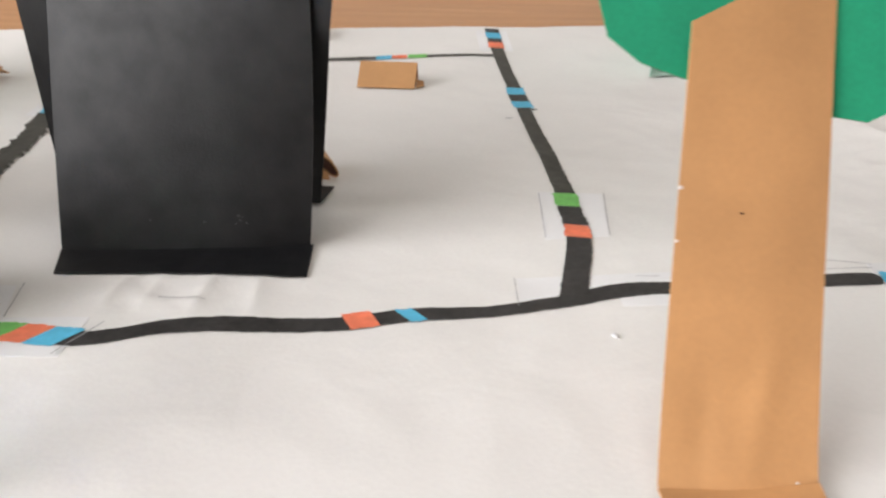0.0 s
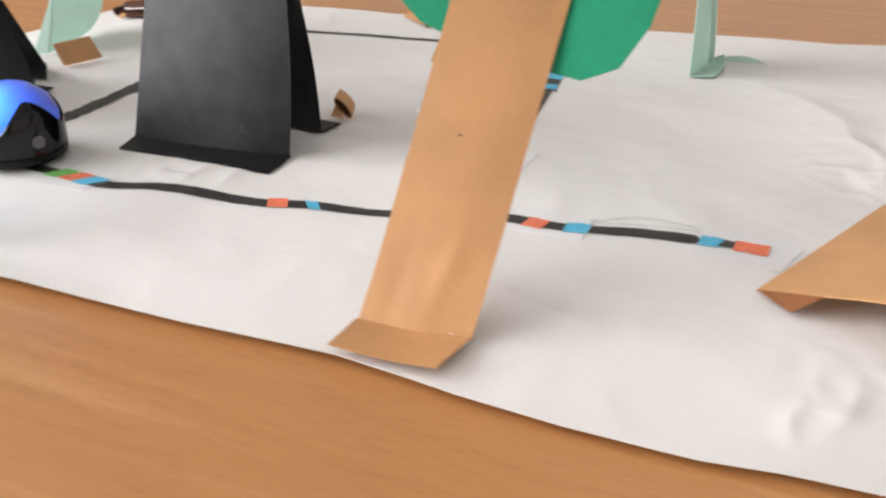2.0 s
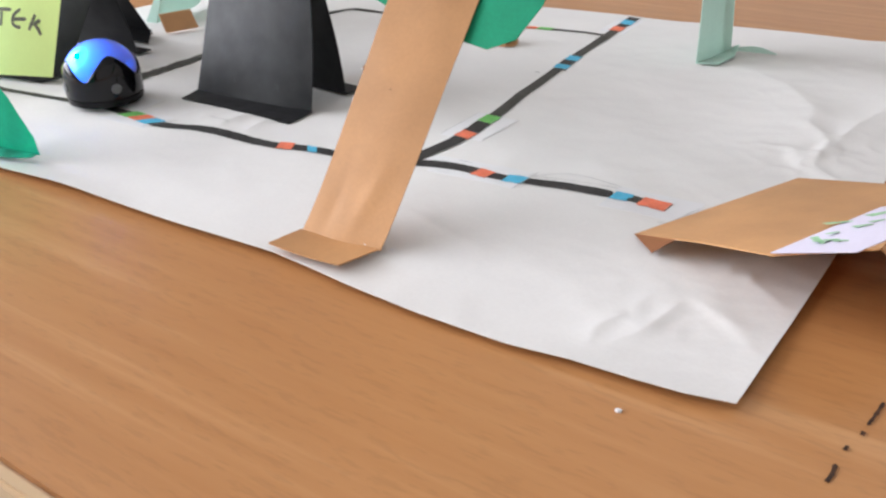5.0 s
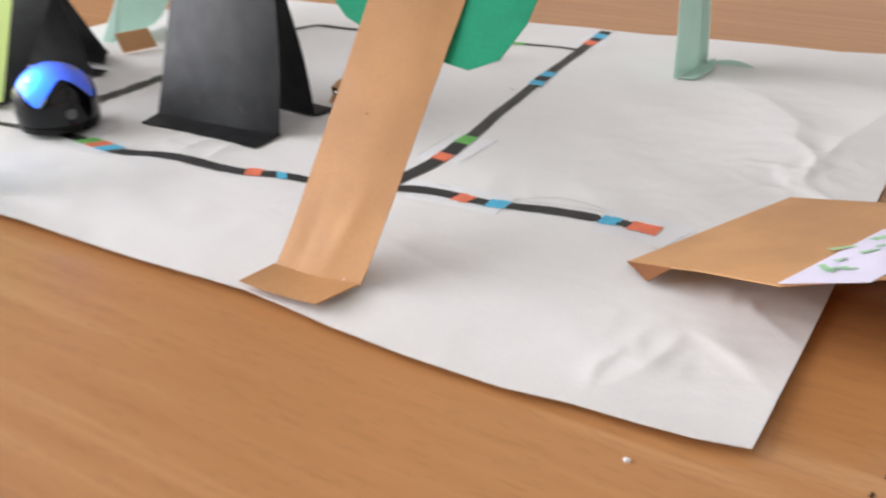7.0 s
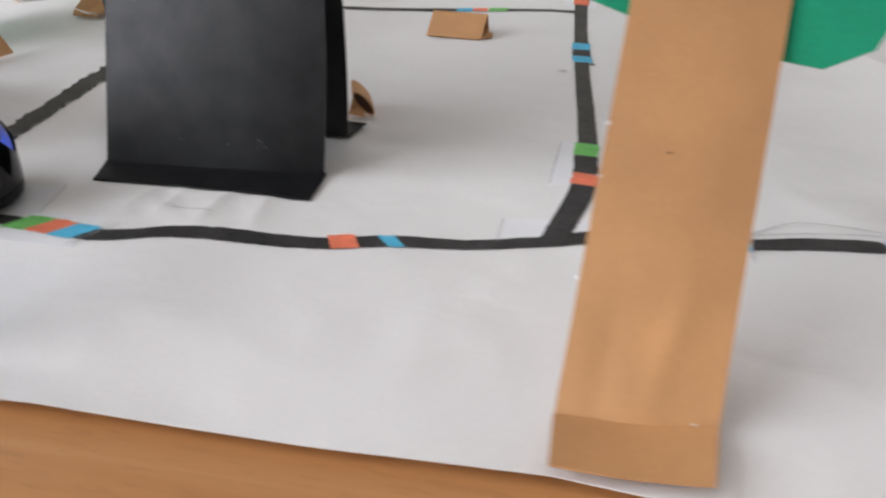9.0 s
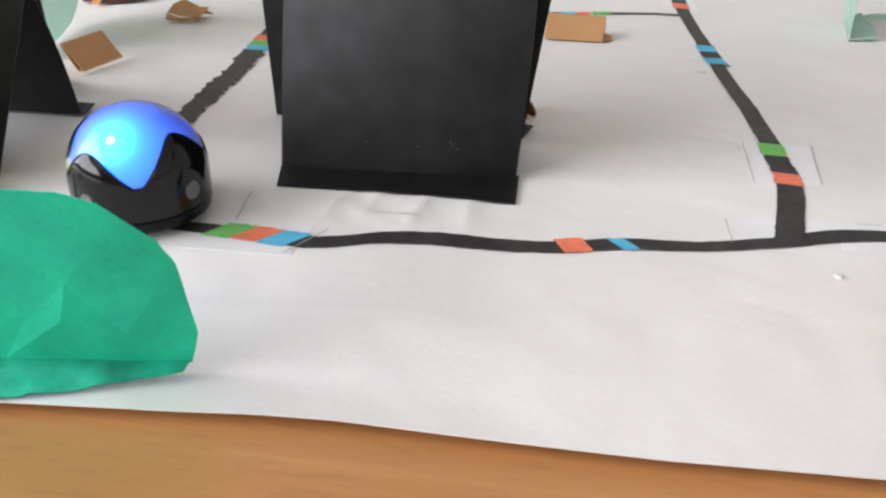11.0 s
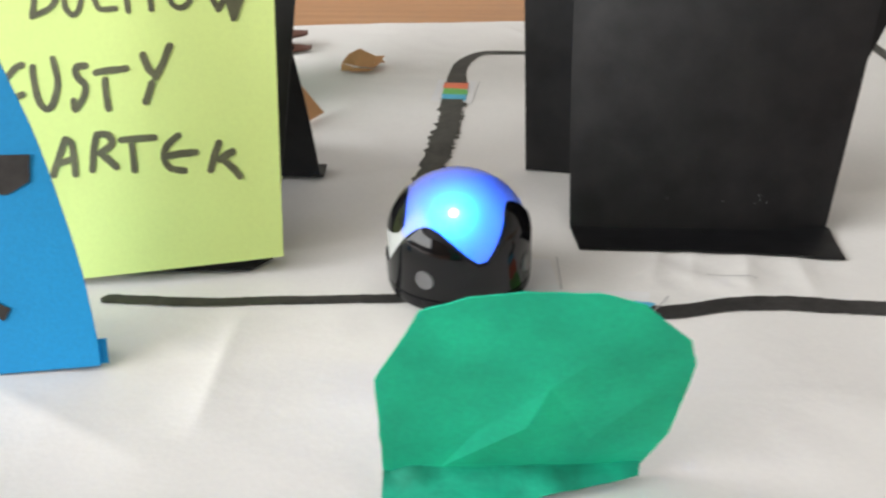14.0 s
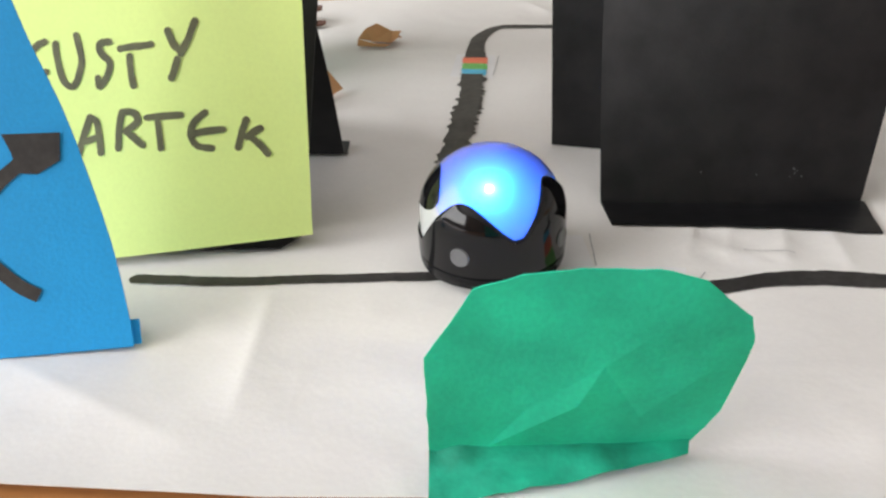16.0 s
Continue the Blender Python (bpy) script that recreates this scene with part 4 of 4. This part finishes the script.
folded("small brown card folded into a low roof beside a track", (0.0352, 0.3950, 0.0006), (0.0552, 0.3940, 0.0006),
       [(0.0090, 0.0), (0.0045, 0.0032), (0.0005, 0.0060), (-0.0012, 0.0056), (-0.0020, 0.0004), (-0.0022, 0.0002), (0.0070, 0.0001)],
       [(0.0552, 0.3860, 0.0008), (0.0580, 0.3880, 0.0009), (0.0575, 0.3930, 0.0009), (0.0552, 0.3940, 0.0009)])
folded("small brown card folded into a roof beside the mint card", (-0.1088, 0.3226, 0.0006), (-0.1043, 0.3385, 0.0006),
       [(0.0076, 0.0004), (0.0040, 0.0042), (0.0003, 0.0080), (-0.0002, 0.0070), (0.0022, 0.0036), (0.0050, 0.0003), (0.0066, 0.0002)])


def nut(label, pts, faces, name="folded_brown_card"):
    t = thing(name, label, "folded card", "folded brown cards")
    part("card_fold", cutout(pts, faces, 0.0004), KRAFT, t)
    return t


def crumple():
    t = nut("tiny crumpled brown paper fold lying on the paper",
            [(-0.1041, 0.3835, 0.0030), (-0.0985, 0.3822, 0.0022), (-0.0921, 0.3820, 0.0020), (-0.0927, 0.3858, 0.0052), (-0.0977, 0.3858, 0.0076), (-0.1015, 0.3845, 0.0060), (-0.0905, 0.3930, 0.0008), (-0.1010, 0.3930, 0.0008)],
            [(0, 1, 5), (1, 4, 5), (1, 2, 3, 4), (4, 3, 6, 7), (5, 4, 7), (0, 5, 7)])
    part("lower_leaf", cutout([(-0.1040, 0.3816, 0.0006), (-0.0941, 0.3812, 0.0006), (-0.0922, 0.3818, 0.0013), (-0.0980, 0.3816, 0.0016), (-0.1041, 0.3832, 0.0027)], [(0, 1, 2, 3), (0, 3, 4)], 0.0004), KRAFT, t)
    part("torn_tip", cutout([(-0.0926, 0.3856, 0.0050), (-0.0893, 0.3876, 0.0046), (-0.0904, 0.3842, 0.0028), (-0.0920, 0.3822, 0.0020)], [(0, 3, 2, 1)], 0.0004), KRAFT, t, "torn brown tip")


crumple()


def scrap():
    t = nut("small folded brown card with dark edges near the back", [(-0.0100, 0.4520, 0.0008), (0.0075, 0.4395, 0.0006), (0.0120, 0.4475, 0.0050), (-0.0040, 0.4545, 0.0046), (0.0035, 0.4565, 0.0082), (-0.0080, 0.4590, 0.0078)],
            [(0, 1, 2, 3), (3, 2, 4, 5)])
    e = [Vector(p) for p in ((0.0077, 0.4392, 0.0006), (0.0122, 0.4472, 0.0050), (0.0037, 0.4562, 0.0083))]
    for a, b in zip(e, e[1:]):
        part("cut_edge", cutout([a, b, b + Vector((0.0012, 0.0004, -0.0008)), a + Vector((0.0010, 0.0002, -0.0004))], [(0, 1, 2, 3)], 0.0003), DARK, t, "dark cut edge")


scrap()


def tube(centre, wide, high, long, tilt, yaw, squash=0.0, n=28):
    """A flattened, open-fronted roll of card. tilt: degrees by which its mouth leans, yaw: where its length points."""
    def point(ang, depth, grow):
        x, z = (wide + grow) * math.cos(ang), (high + grow) * math.sin(ang) * (1 - squash * math.cos(ang))
        p = Matrix.Rotation(radians(-tilt), 3, "Y") @ Vector((x, depth, z))
        return Vector(centre) + Matrix.Rotation(radians(yaw), 3, "Z") @ p
    bm = bmesh.new()
    rings = []
    for depth, grow in ((0.0, -0.0002), (long * 0.96, -0.0002), (long, 0.0), (long * 0.5, 0.00025), (0.0, 0.00025)):
        rings.append([bm.verts.new(point(2 * math.pi * i / n, depth, grow)) for i in range(n)])
    for a, b in zip(rings, rings[1:] + rings[:1]):
        if a is rings[1]:
            bm.faces.new(a)
            continue
        for i in range(n):
            k = (i + 1) % n
            bm.faces.new((a[i], a[k], b[k], b[i]))
    bm.faces.new(rings[2])
    return bm


def rolls():
    t = thing("folded_brown_card", "dark brown card bent into an open wedge", "folded card", "folded brown cards")

    def leaf(tip, root, wide, z0, z1, curl):
        tip, root = Vector(tip), Vector(root)
        ax = tip - root
        side = Vector((-ax.y, ax.x)).normalized()

        def fn(u, v):
            w = wide * (0.5 + 0.5 * math.cos(math.pi * max(0.0, u - 0.35) / 0.65)) ** 0.5 * (0.40 + 0.60 * min(1.0, u / 0.4))
            p = root + ax * u + side * w * (v - 0.5)
            return (p.x, p.y, z0 + (z1 - z0) * u + curl * (v - 0.5) ** 2 * 4 + 0.0012 * (v - 0.5))
        return sheet(fn, 14, 6, 0.0005)
    part("rear_leaf", leaf((-0.1262, 0.4140), (-0.1497, 0.4085), 0.0125, 0.0036, 0.0050, 0.0010), DARK, t, smooth=True)
    part("front_leaf", leaf((-0.1232, 0.4075), (-0.1490, 0.4030), 0.0105, 0.0007, 0.0012, 0.0008), DARK, t, smooth=True)

    def bend(u, v):
        ang = math.pi * (0.5 + v)
        p = Vector((-0.1487, 0.4015)).lerp(Vector((-0.1497, 0.4105)), u)
        return (p.x + 0.0016 * math.cos(ang), p.y, 0.0023 + 0.0016 * math.sin(ang))
    part("bend", sheet(bend, 8, 8, 0.0005), DARK, t, smooth=True)
    part("torn_tab", cutout([(-0.1425, 0.3965, 0.0008), (-0.1385, 0.3955, 0.0008), (-0.1390, 0.3990, 0.0020), (-0.1420, 0.3995, 0.0020)], [(0, 1, 2, 3)], 0.0004), KRAFT, t, "pale torn card tab")
    t = thing("folded_brown_card", "small brown card rolled flat, leaning on its edge", "folded card", "folded brown cards")
    part("card_roll", tube((0.0362, 0.3100, 0.0038), 0.0042, 0.0014, 0.0105, -52, 22), KRAFT, t)
    # dark insert stands in for the shade within the roll
    part("roll_inside", tube((0.0362, 0.3101, 0.0038), 0.0039, 0.0012, 0.0006, -52, 22), DARK, t, "dark insert that paints the shade in the roll's mouth")
    part("card_tab", cutout([(0.0322, 0.3085, 0.0008), (0.0372, 0.3075, 0.0008), (0.0352, 0.3125, 0.0030), (0.0322, 0.3125, 0.0042)], [(0, 1, 2, 3)], 0.0004), KRAFT, t, "pale card tab")


rolls()


# ---- large fallen brown card with lilac sheet ----
def fallen_card():
    t = thing("fallen_brown_card", "large folded brown card resting aslant over the paper edge", "card")
    T, C, R = Vector((0.1822, 0.2425, 0.0010)), Vector((0.2230, 0.2207, 0.0166)), Vector((0.2085, 0.3030, 0.0012))
    far, near = Vector((0.2480, 0.3000, 0.0085)), Vector((0.2700, 0.2080, 0.0300))
    part("upper_face", cutout([T, C, Vector((0.2430, 0.2240, 0.0225)), far, R, T.lerp(C, 0.5) + Vector((0, 0, 0.0006))], [(0, 5, 4), (5, 1, 4), (1, 2, 3, 4)], 0.0004, 2), KRAFT, t, smooth=True)
    part("under_flap", cutout([T, Vector((0.1902, 0.2357, 0.0006)), T.lerp(C, 0.34)], [(0, 1, 2)], 0.0003), KRAFT_SHADE, t, "folded flap with its shade put into a darker brown")
    part("right_face", cutout([far, Vector((0.2430, 0.2240, 0.0225)), Vector((0.2620, 0.2350, 0.0006)), Vector((0.2600, 0.2950, 0.0006))], [(0, 1, 2, 3)], 0.0004, 1), KRAFT, t)
    n = (C - T).cross(R - T).normalized()
    lift = n * 0.0007
    L = [C + lift - (R - T) * 0.008, Vector((0.2396, 0.2209, 0.0214)) + lift, Vector((0.2435, 0.2320, 0.0205)) + lift, Vector((0.2440, 0.2700, 0.0140)) + lift, Vector((0.2369, 0.2656, 0.0130)) + lift]
    lilac = part("lilac_sheet", cutout(L, [(0, 1, 2, 3, 4)], 0.00025), LILAC, t, "lilac paper with green marks")
    for a, b, w in (((0.2286, 0.2449, 0.0141), (0.2335, 0.2500, 0.0140), 0.0012), ((0.2298, 0.2274, 0.0175), (0.2350, 0.2330, 0.0172), 0.0009), ((0.2290, 0.2310, 0.0168), (0.2320, 0.2270, 0.0178), 0.0009),
                    ((0.2360, 0.2550, 0.0140), (0.2400, 0.2600, 0.0142), 0.0014), ((0.2335, 0.2290, 0.0180), (0.2385, 0.2320, 0.0182), 0.0008),
                    ((0.2310, 0.2350, 0.0164), (0.2330, 0.2385, 0.0160), 0.0007), ((0.2350, 0.2420, 0.0163), (0.2385, 0.2460, 0.0162), 0.0009), ((0.2375, 0.2480, 0.0157), (0.2405, 0.2520, 0.0156), 0.0008)):
        a, b = Vector(a) + lift * 1.9, Vector(b) + lift * 1.9
        s = (b - a).cross(n).normalized() * w
        bm = bmesh.new()
        bm.faces.new([bm.verts.new(p) for p in (a - s, b - s * 0.6, b + s * 0.6, a + s)])
        part("green_mark", bm, PALEMARK, lilac, "green marker dash")


fallen_card()


# ---- mint cards ----
def mint_strip():
    t = thing("mint_card_stand", "pale mint paper strip standing upright on a folded foot", "card stand", "mint cards")
    a, b = Vector((0.1388, 0.4040, 0.0006)), Vector((0.1430, 0.4330, 0.0006))

    def fn(u, v):
        p = a.lerp(b, u)
        return p + Vector((-(0.0022 + 0.0065 * u) * v + 0.0004 * math.sin(math.pi * v), 0.001 * v, 0.075 * v)) + Vector((0.0012 * math.sin(math.pi * u), 0, 0))
    part("upright", sheet(fn, 8, 14, 0.0004), MINT, t, smooth=True)

    def fn2(u, v):
        p = a.lerp(b, 0.66 + 0.36 * u)
        return p + Vector((0.0006 - 0.0090 * v + 0.0012 * math.sin(math.pi * v), 0.002 * v + 0.0015 * math.sin(math.pi * v), 0.0004 + 0.070 * v))
    part("second_layer", sheet(fn2, 6, 12, 0.0004), MINT, t, smooth=True)
    part("foot_flap", cutout([a, Vector((0.1480, 0.4050, 0.0012)), Vector((0.1500, 0.4180, 0.0016)), Vector((0.1480, 0.4320, 0.0034)), b], [(0, 1, 2), (0, 2, 4), (2, 3, 4)], 0.0004, 1), MINT, t)

    def sliver(u, v):
        p = Vector((0.1462, 0.4300, 0.0010)).lerp(Vector((0.1640, 0.4345, 0.0006)), u)
        return p + Vector((0, 0.0010 * math.sin(math.pi * u) * v, 0.0024 * v * (math.sin(math.pi * (0.12 + 0.88 * u)) + 0.02)))
    part("curled_edge", sheet(sliver, 12, 3, 0.0003), MINT, t, "curled-up edge of the foot")


mint_strip()


def mint_panel():
    t = thing("mint_card_stand", "pale mint paper stand with rounded corner and side flap", "card stand", "mint cards")
    a, b = Vector((-0.1235, 0.3320, 0.0006)), Vector((-0.1380, 0.3820, 0.0006))
    near, far = Vector((0.12, 0.29, 1.0)), Vector((0.10, 0.13, 1.0))
    out = [(0.0, 0.0), (0.50, 0.0), (0.72, 0.001), (0.86, 0.004), (0.95, 0.009), (1.0, 0.017), (1.0, 0.075), (0.0, 0.075)]
    pts = [a.lerp(b, u) + near.lerp(far, u) * z for u, z in out]
    part("panel", cutout(pts, [tuple(range(len(pts)))], 0.0004), MINT, t)
    s = Vector((-0.1300, 0.3303, 0.0006))
    part("side_flap", cutout([a, a + near * 0.014, a + near * 0.027, s + Vector((0.35, 0.37, 1.0)) * 0.013, s], [(0, 1, 3, 4), (1, 2, 3)], 0.0004), MINT, t, "folded triangular side flap")


mint_panel()


# ---- robot ----
def robot():
    t = thing("mini_robot", "small round robot toy with glossy black shell and blue glowing dome", "robot toy", at=(-0.0394, 0.2388, 0.0006))
    t.rotation_euler = (0, 0, radians(-107))
    t.scale = (0.935, 0.935, 0.93)
    R, ZC, H = 0.0148, 0.0120, 0.0138

    def radius(z, extra=0.0):
        if z <= ZC:
            return R + extra
        k = (z - ZC) / (H + extra)
        return (R + extra) * math.sqrt(max(0.0, 1 - k * k))
    seg = 96
    # dome: one thin shell
    bm = bmesh.new()
    rows = []
    for j in range(25):
        z = 0.004 + (ZC - 0.004) * min(1, j / 6) if j <= 6 else ZC + H * math.sin(math.pi / 2 * (j - 6) / 18)
        r = radius(z)
        rows.append([bm.verts.new((r * math.cos(2 * math.pi * i / seg), r * math.sin(2 * math.pi * i / seg), z)) for i in range(seg)] if r > 1e-5 else [bm.verts.new((0, 0, z))])
    for a, b in zip(rows, rows[1:]):
        for i in range(seg):
            k = (i + 1) % seg
            bm.faces.new((a[i], a[k], b[k], b[i]) if len(b) > 1 else (a[i], a[k], b[0]))
    dome = part("dome", bm, DOME, t, "milky dome lit blue from inside", smooth=True)

    # shell: black skirt that rises in rounded lobes; local +x carries the round sensor
    def crest(phi):
        deg = (math.degrees(phi) + 64 + 180) % 360 - 180
        low = 0.0122 - 0.0037 * max(0.0, min(1.0, (62 - abs(deg)) / 16))
        best = low
        for c, top, w in ((-1, 0.0190, 42), (90, 0.0212, 42), (180, 0.0190, 42)):
            d = abs((math.degrees(phi) - c + 180) % 360 - 180) / w
            if d < 1:
                best = max(best, low + (top - low) * (0.5 + 0.5 * math.cos(math.pi * d)) ** 0.55)
        return best
    bm = bmesh.new()
    nz = 16

    def shell_row(i, off):
        phi = 2 * math.pi * i / seg
        top = crest(phi)
        col = []
        for j in range(nz + 1):
            z = 0.0042 + (top - 0.0042) * j / nz
            e = off * (1 if j < nz else 0.4)
            r = radius(z, e)
            col.append(bm.verts.new((r * math.cos(phi), r * math.sin(phi), z)))
        return col
    outer = [shell_row(i, 0.0007) for i in range(seg)]
    inner = [shell_row(i, 0.0001) for i in range(seg)]
    for i in range(seg):
        k = (i + 1) % seg
        for j in range(nz):
            bm.faces.new((outer[i][j], outer[k][j], outer[k][j + 1], outer[i][j + 1]))
            bm.faces.new((inner[i][j], inner[i][j + 1], inner[k][j + 1], inner[k][j]))
        bm.faces.new((outer[i][nz], outer[k][nz], inner[k][nz], inner[i][nz]))
        bm.faces.new((outer[i][0], inner[i][0], inner[k][0], outer[k][0]))
    shell = part("shell", bm, SHELL, t, "glossy black shell with rounded lobes", smooth=True)
    # base ring under a narrow joint
    bm = bmesh.new()
    rows = []
    for r, z in ((0.0, 0.0006), (0.0140, 0.0006), (0.0150, 0.0012), (0.0153, 0.0022), (0.0153, 0.0036), (0.0149, 0.0039), (0.0140, 0.0041), (0.0, 0.0041)):
        rows.append([bm.verts.new((r * math.cos(2 * math.pi * i / seg), r * math.sin(2 * math.pi * i / seg), z)) for i in range(seg)] if r else [bm.verts.new((0, 0, z))])
    for a, b in zip(rows, rows[1:]):
        for i in range(seg):
            k = (i + 1) % seg
            if len(a) == 1:
                bm.faces.new((a[0], b[k], b[i]))
            elif len(b) == 1:
                bm.faces.new((a[i], a[k], b[0]))
            else:
                bm.faces.new((a[i], a[k], b[k], b[i]))
    part("base_ring", bm, RUBBER, t, smooth=True)
    # the dark lens on the dome
    bm = bmesh.new()
    n1, n2 = 20, 8
    grid = []
    for i in range(n1 + 1):
        u = -1 + 2 * i / n1
        col = []
        for j in range(n2 + 1):
            v = -1 + 2 * j / n2
            phi = radians(-62 + 36 * u)
            z = 0.0180 + 0.0038 * v * math.sqrt(max(0, 1 - u * u)) + 0.0006 * (1 - u * u)
            r = radius(z, 0.0003)
            col.append(bm.verts.new((r * math.cos(phi), r * math.sin(phi), z)))
        grid.append(col)
    for i in range(n1):
        for j in range(n2):
            bm.faces.new((grid[i][j], grid[i + 1][j], grid[i + 1][j + 1], grid[i][j + 1]))
    bmesh.ops.remove_doubles(bm, verts=bm.verts, dist=1e-6)
    part("eye_lens", bm, SHELL, dome, "black lens shaped window on the dome", smooth=True)
    # pale visor band between the lens and the shell
    bm = bmesh.new()
    grid = []
    for i in range(25):
        u = -1 + i / 12
        phi = radians(-64 + 56 * u)
        hi = 0.0186 - 0.0050 * abs(u) ** 3
        lo = min(crest(phi) - 0.0006, hi - 0.0002)
        col = []
        for j in range(9):
            z = lo + (hi - lo) * j / 8
            r = radius(z, 0.00018)
            col.append(bm.verts.new((r * math.cos(phi), r * math.sin(phi), z)))
        grid.append(col)
    for i in range(24):
        for j in range(8):
            bm.faces.new((grid[i][j], grid[i + 1][j], grid[i + 1][j + 1], grid[i][j + 1]))
    part("visor_band", bm, VISOR, dome, "pale grey glossy band below the lens", smooth=True)
    # round sensors
    for ang, z, r0, m in ((0, 0.0085, 0.0021, SENSOR), (90, 0.0085, 0.0021, SENSOR)):
        bm = bmesh.new()
        bmesh.ops.create_cone(bm, cap_ends=True, segments=24, radius1=r0, radius2=r0 * 0.92, depth=0.0005)
        mt = Matrix.Rotation(radians(ang), 4, "Z") @ Matrix.Translation((R + 0.0008, 0, z)) @ Matrix.Rotation(radians(90), 4, "Y")
        bmesh.ops.transform(bm, matrix=mt, verts=bm.verts)
        part("sensor", bm, m, shell, "round grey sensor window")
    # unseen grey plate added to bounce light, and the lamp, below the dome
    bm = bmesh.new()
    bmesh.ops.create_cone(bm, cap_ends=True, segments=40, radius1=0.0135, radius2=0.0135, depth=0.001, matrix=Matrix.Translation((0, 0, 0.0095)))
    plate = part("reflector_plate", bm, SENSOR, t)
    bm = bmesh.new()
    bmesh.ops.create_uvsphere(bm, u_segments=16, v_segments=10, radius=0.0011, matrix=Matrix.Translation((0.0093, 0.0038, 0.0211)))
    part("led", bm, LED, plate, "bright blue light", smooth=True)
    # unseen disc, added: keeps the lamp's light to one side of the dome
    way = Vector((0.0093, 0.0038, 0.0095)).normalized()
    bm = bmesh.new()
    bmesh.ops.create_cone(bm, cap_ends=True, segments=32, radius1=0.0033, radius2=0.0033, depth=0.0004,
                          matrix=Matrix.Translation(Vector((0.0093, 0.0038, 0.0211)) - way * 0.0015) @ way.to_track_quat("Z", "Y").to_matrix().to_4x4())
    part("lamp_board", bm, SENSOR, plate)


robot()


# ---- crumbs and marks on the table ----
def crumb(label, at, r, mat, seed):
    bm = bmesh.new()
    bmesh.ops.create_icosphere(bm, subdivisions=1, radius=r)
    rnd = random.Random(seed)
    for v in bm.verts:
        v.co *= rnd.uniform(0.5, 1.35)
        v.co.z = max(v.co.z * 0.6, -r * 0.4)
    ob = mesh_object("crumb", bm, mat)
    ob.location = (*at, (TOP if mat is SLIP and seed == 1 else paper_z(*at)) + r * 0.4)
    tagged(ob, label, "crumb")


crumb("tiny white crumb on the wooden table", (0.2091, 0.1748), 0.0008, SLIP, 1)
crumb("tiny white eraser crumb on the paper", (0.1040, 0.2392), 0.0009, SLIP, 2)


def table_marks():
    t = thing("table_marks", "row of dark scorched dots and dashes on the table", "marks", kind="structure")
    for k, (pts, w) in enumerate((([(0.2484, 0.1765), (0.2488, 0.1790), (0.2487, 0.1822)], 0.0009), ([(0.2491, 0.1870), (0.2493, 0.1886)], 0.0008), ([(0.2508, 0.1932), (0.2509, 0.1946)], 0.0010),
                                  ([(0.2511, 0.1970), (0.2516, 0.2005), (0.2522, 0.2060)], 0.0008))):
        rnd = random.Random(k)
        dense = smooth_line([Vector((x, y, 0)) for x, y in pts], 6)
        bm = bmesh.new()
        prev = None
        for i, p in enumerate(dense):
            d = dense[min(i + 1, len(dense) - 1)] - dense[max(i - 1, 0)]
            s = Vector((-d.y, d.x, 0)).normalized() * w / 2 * rnd.uniform(0.6, 1.2) * (0.6 if i in (0, len(dense) - 1) else 1.0)
            row = [bm.verts.new((q.x, q.y, TOP + 0.0003)) for q in (p + s, p - s)]
            if prev:
                bm.faces.new((prev[0], row[0], row[1], prev[1]))
            prev = row
        part("dark_mark", bm, SCORCH, t)


table_marks()
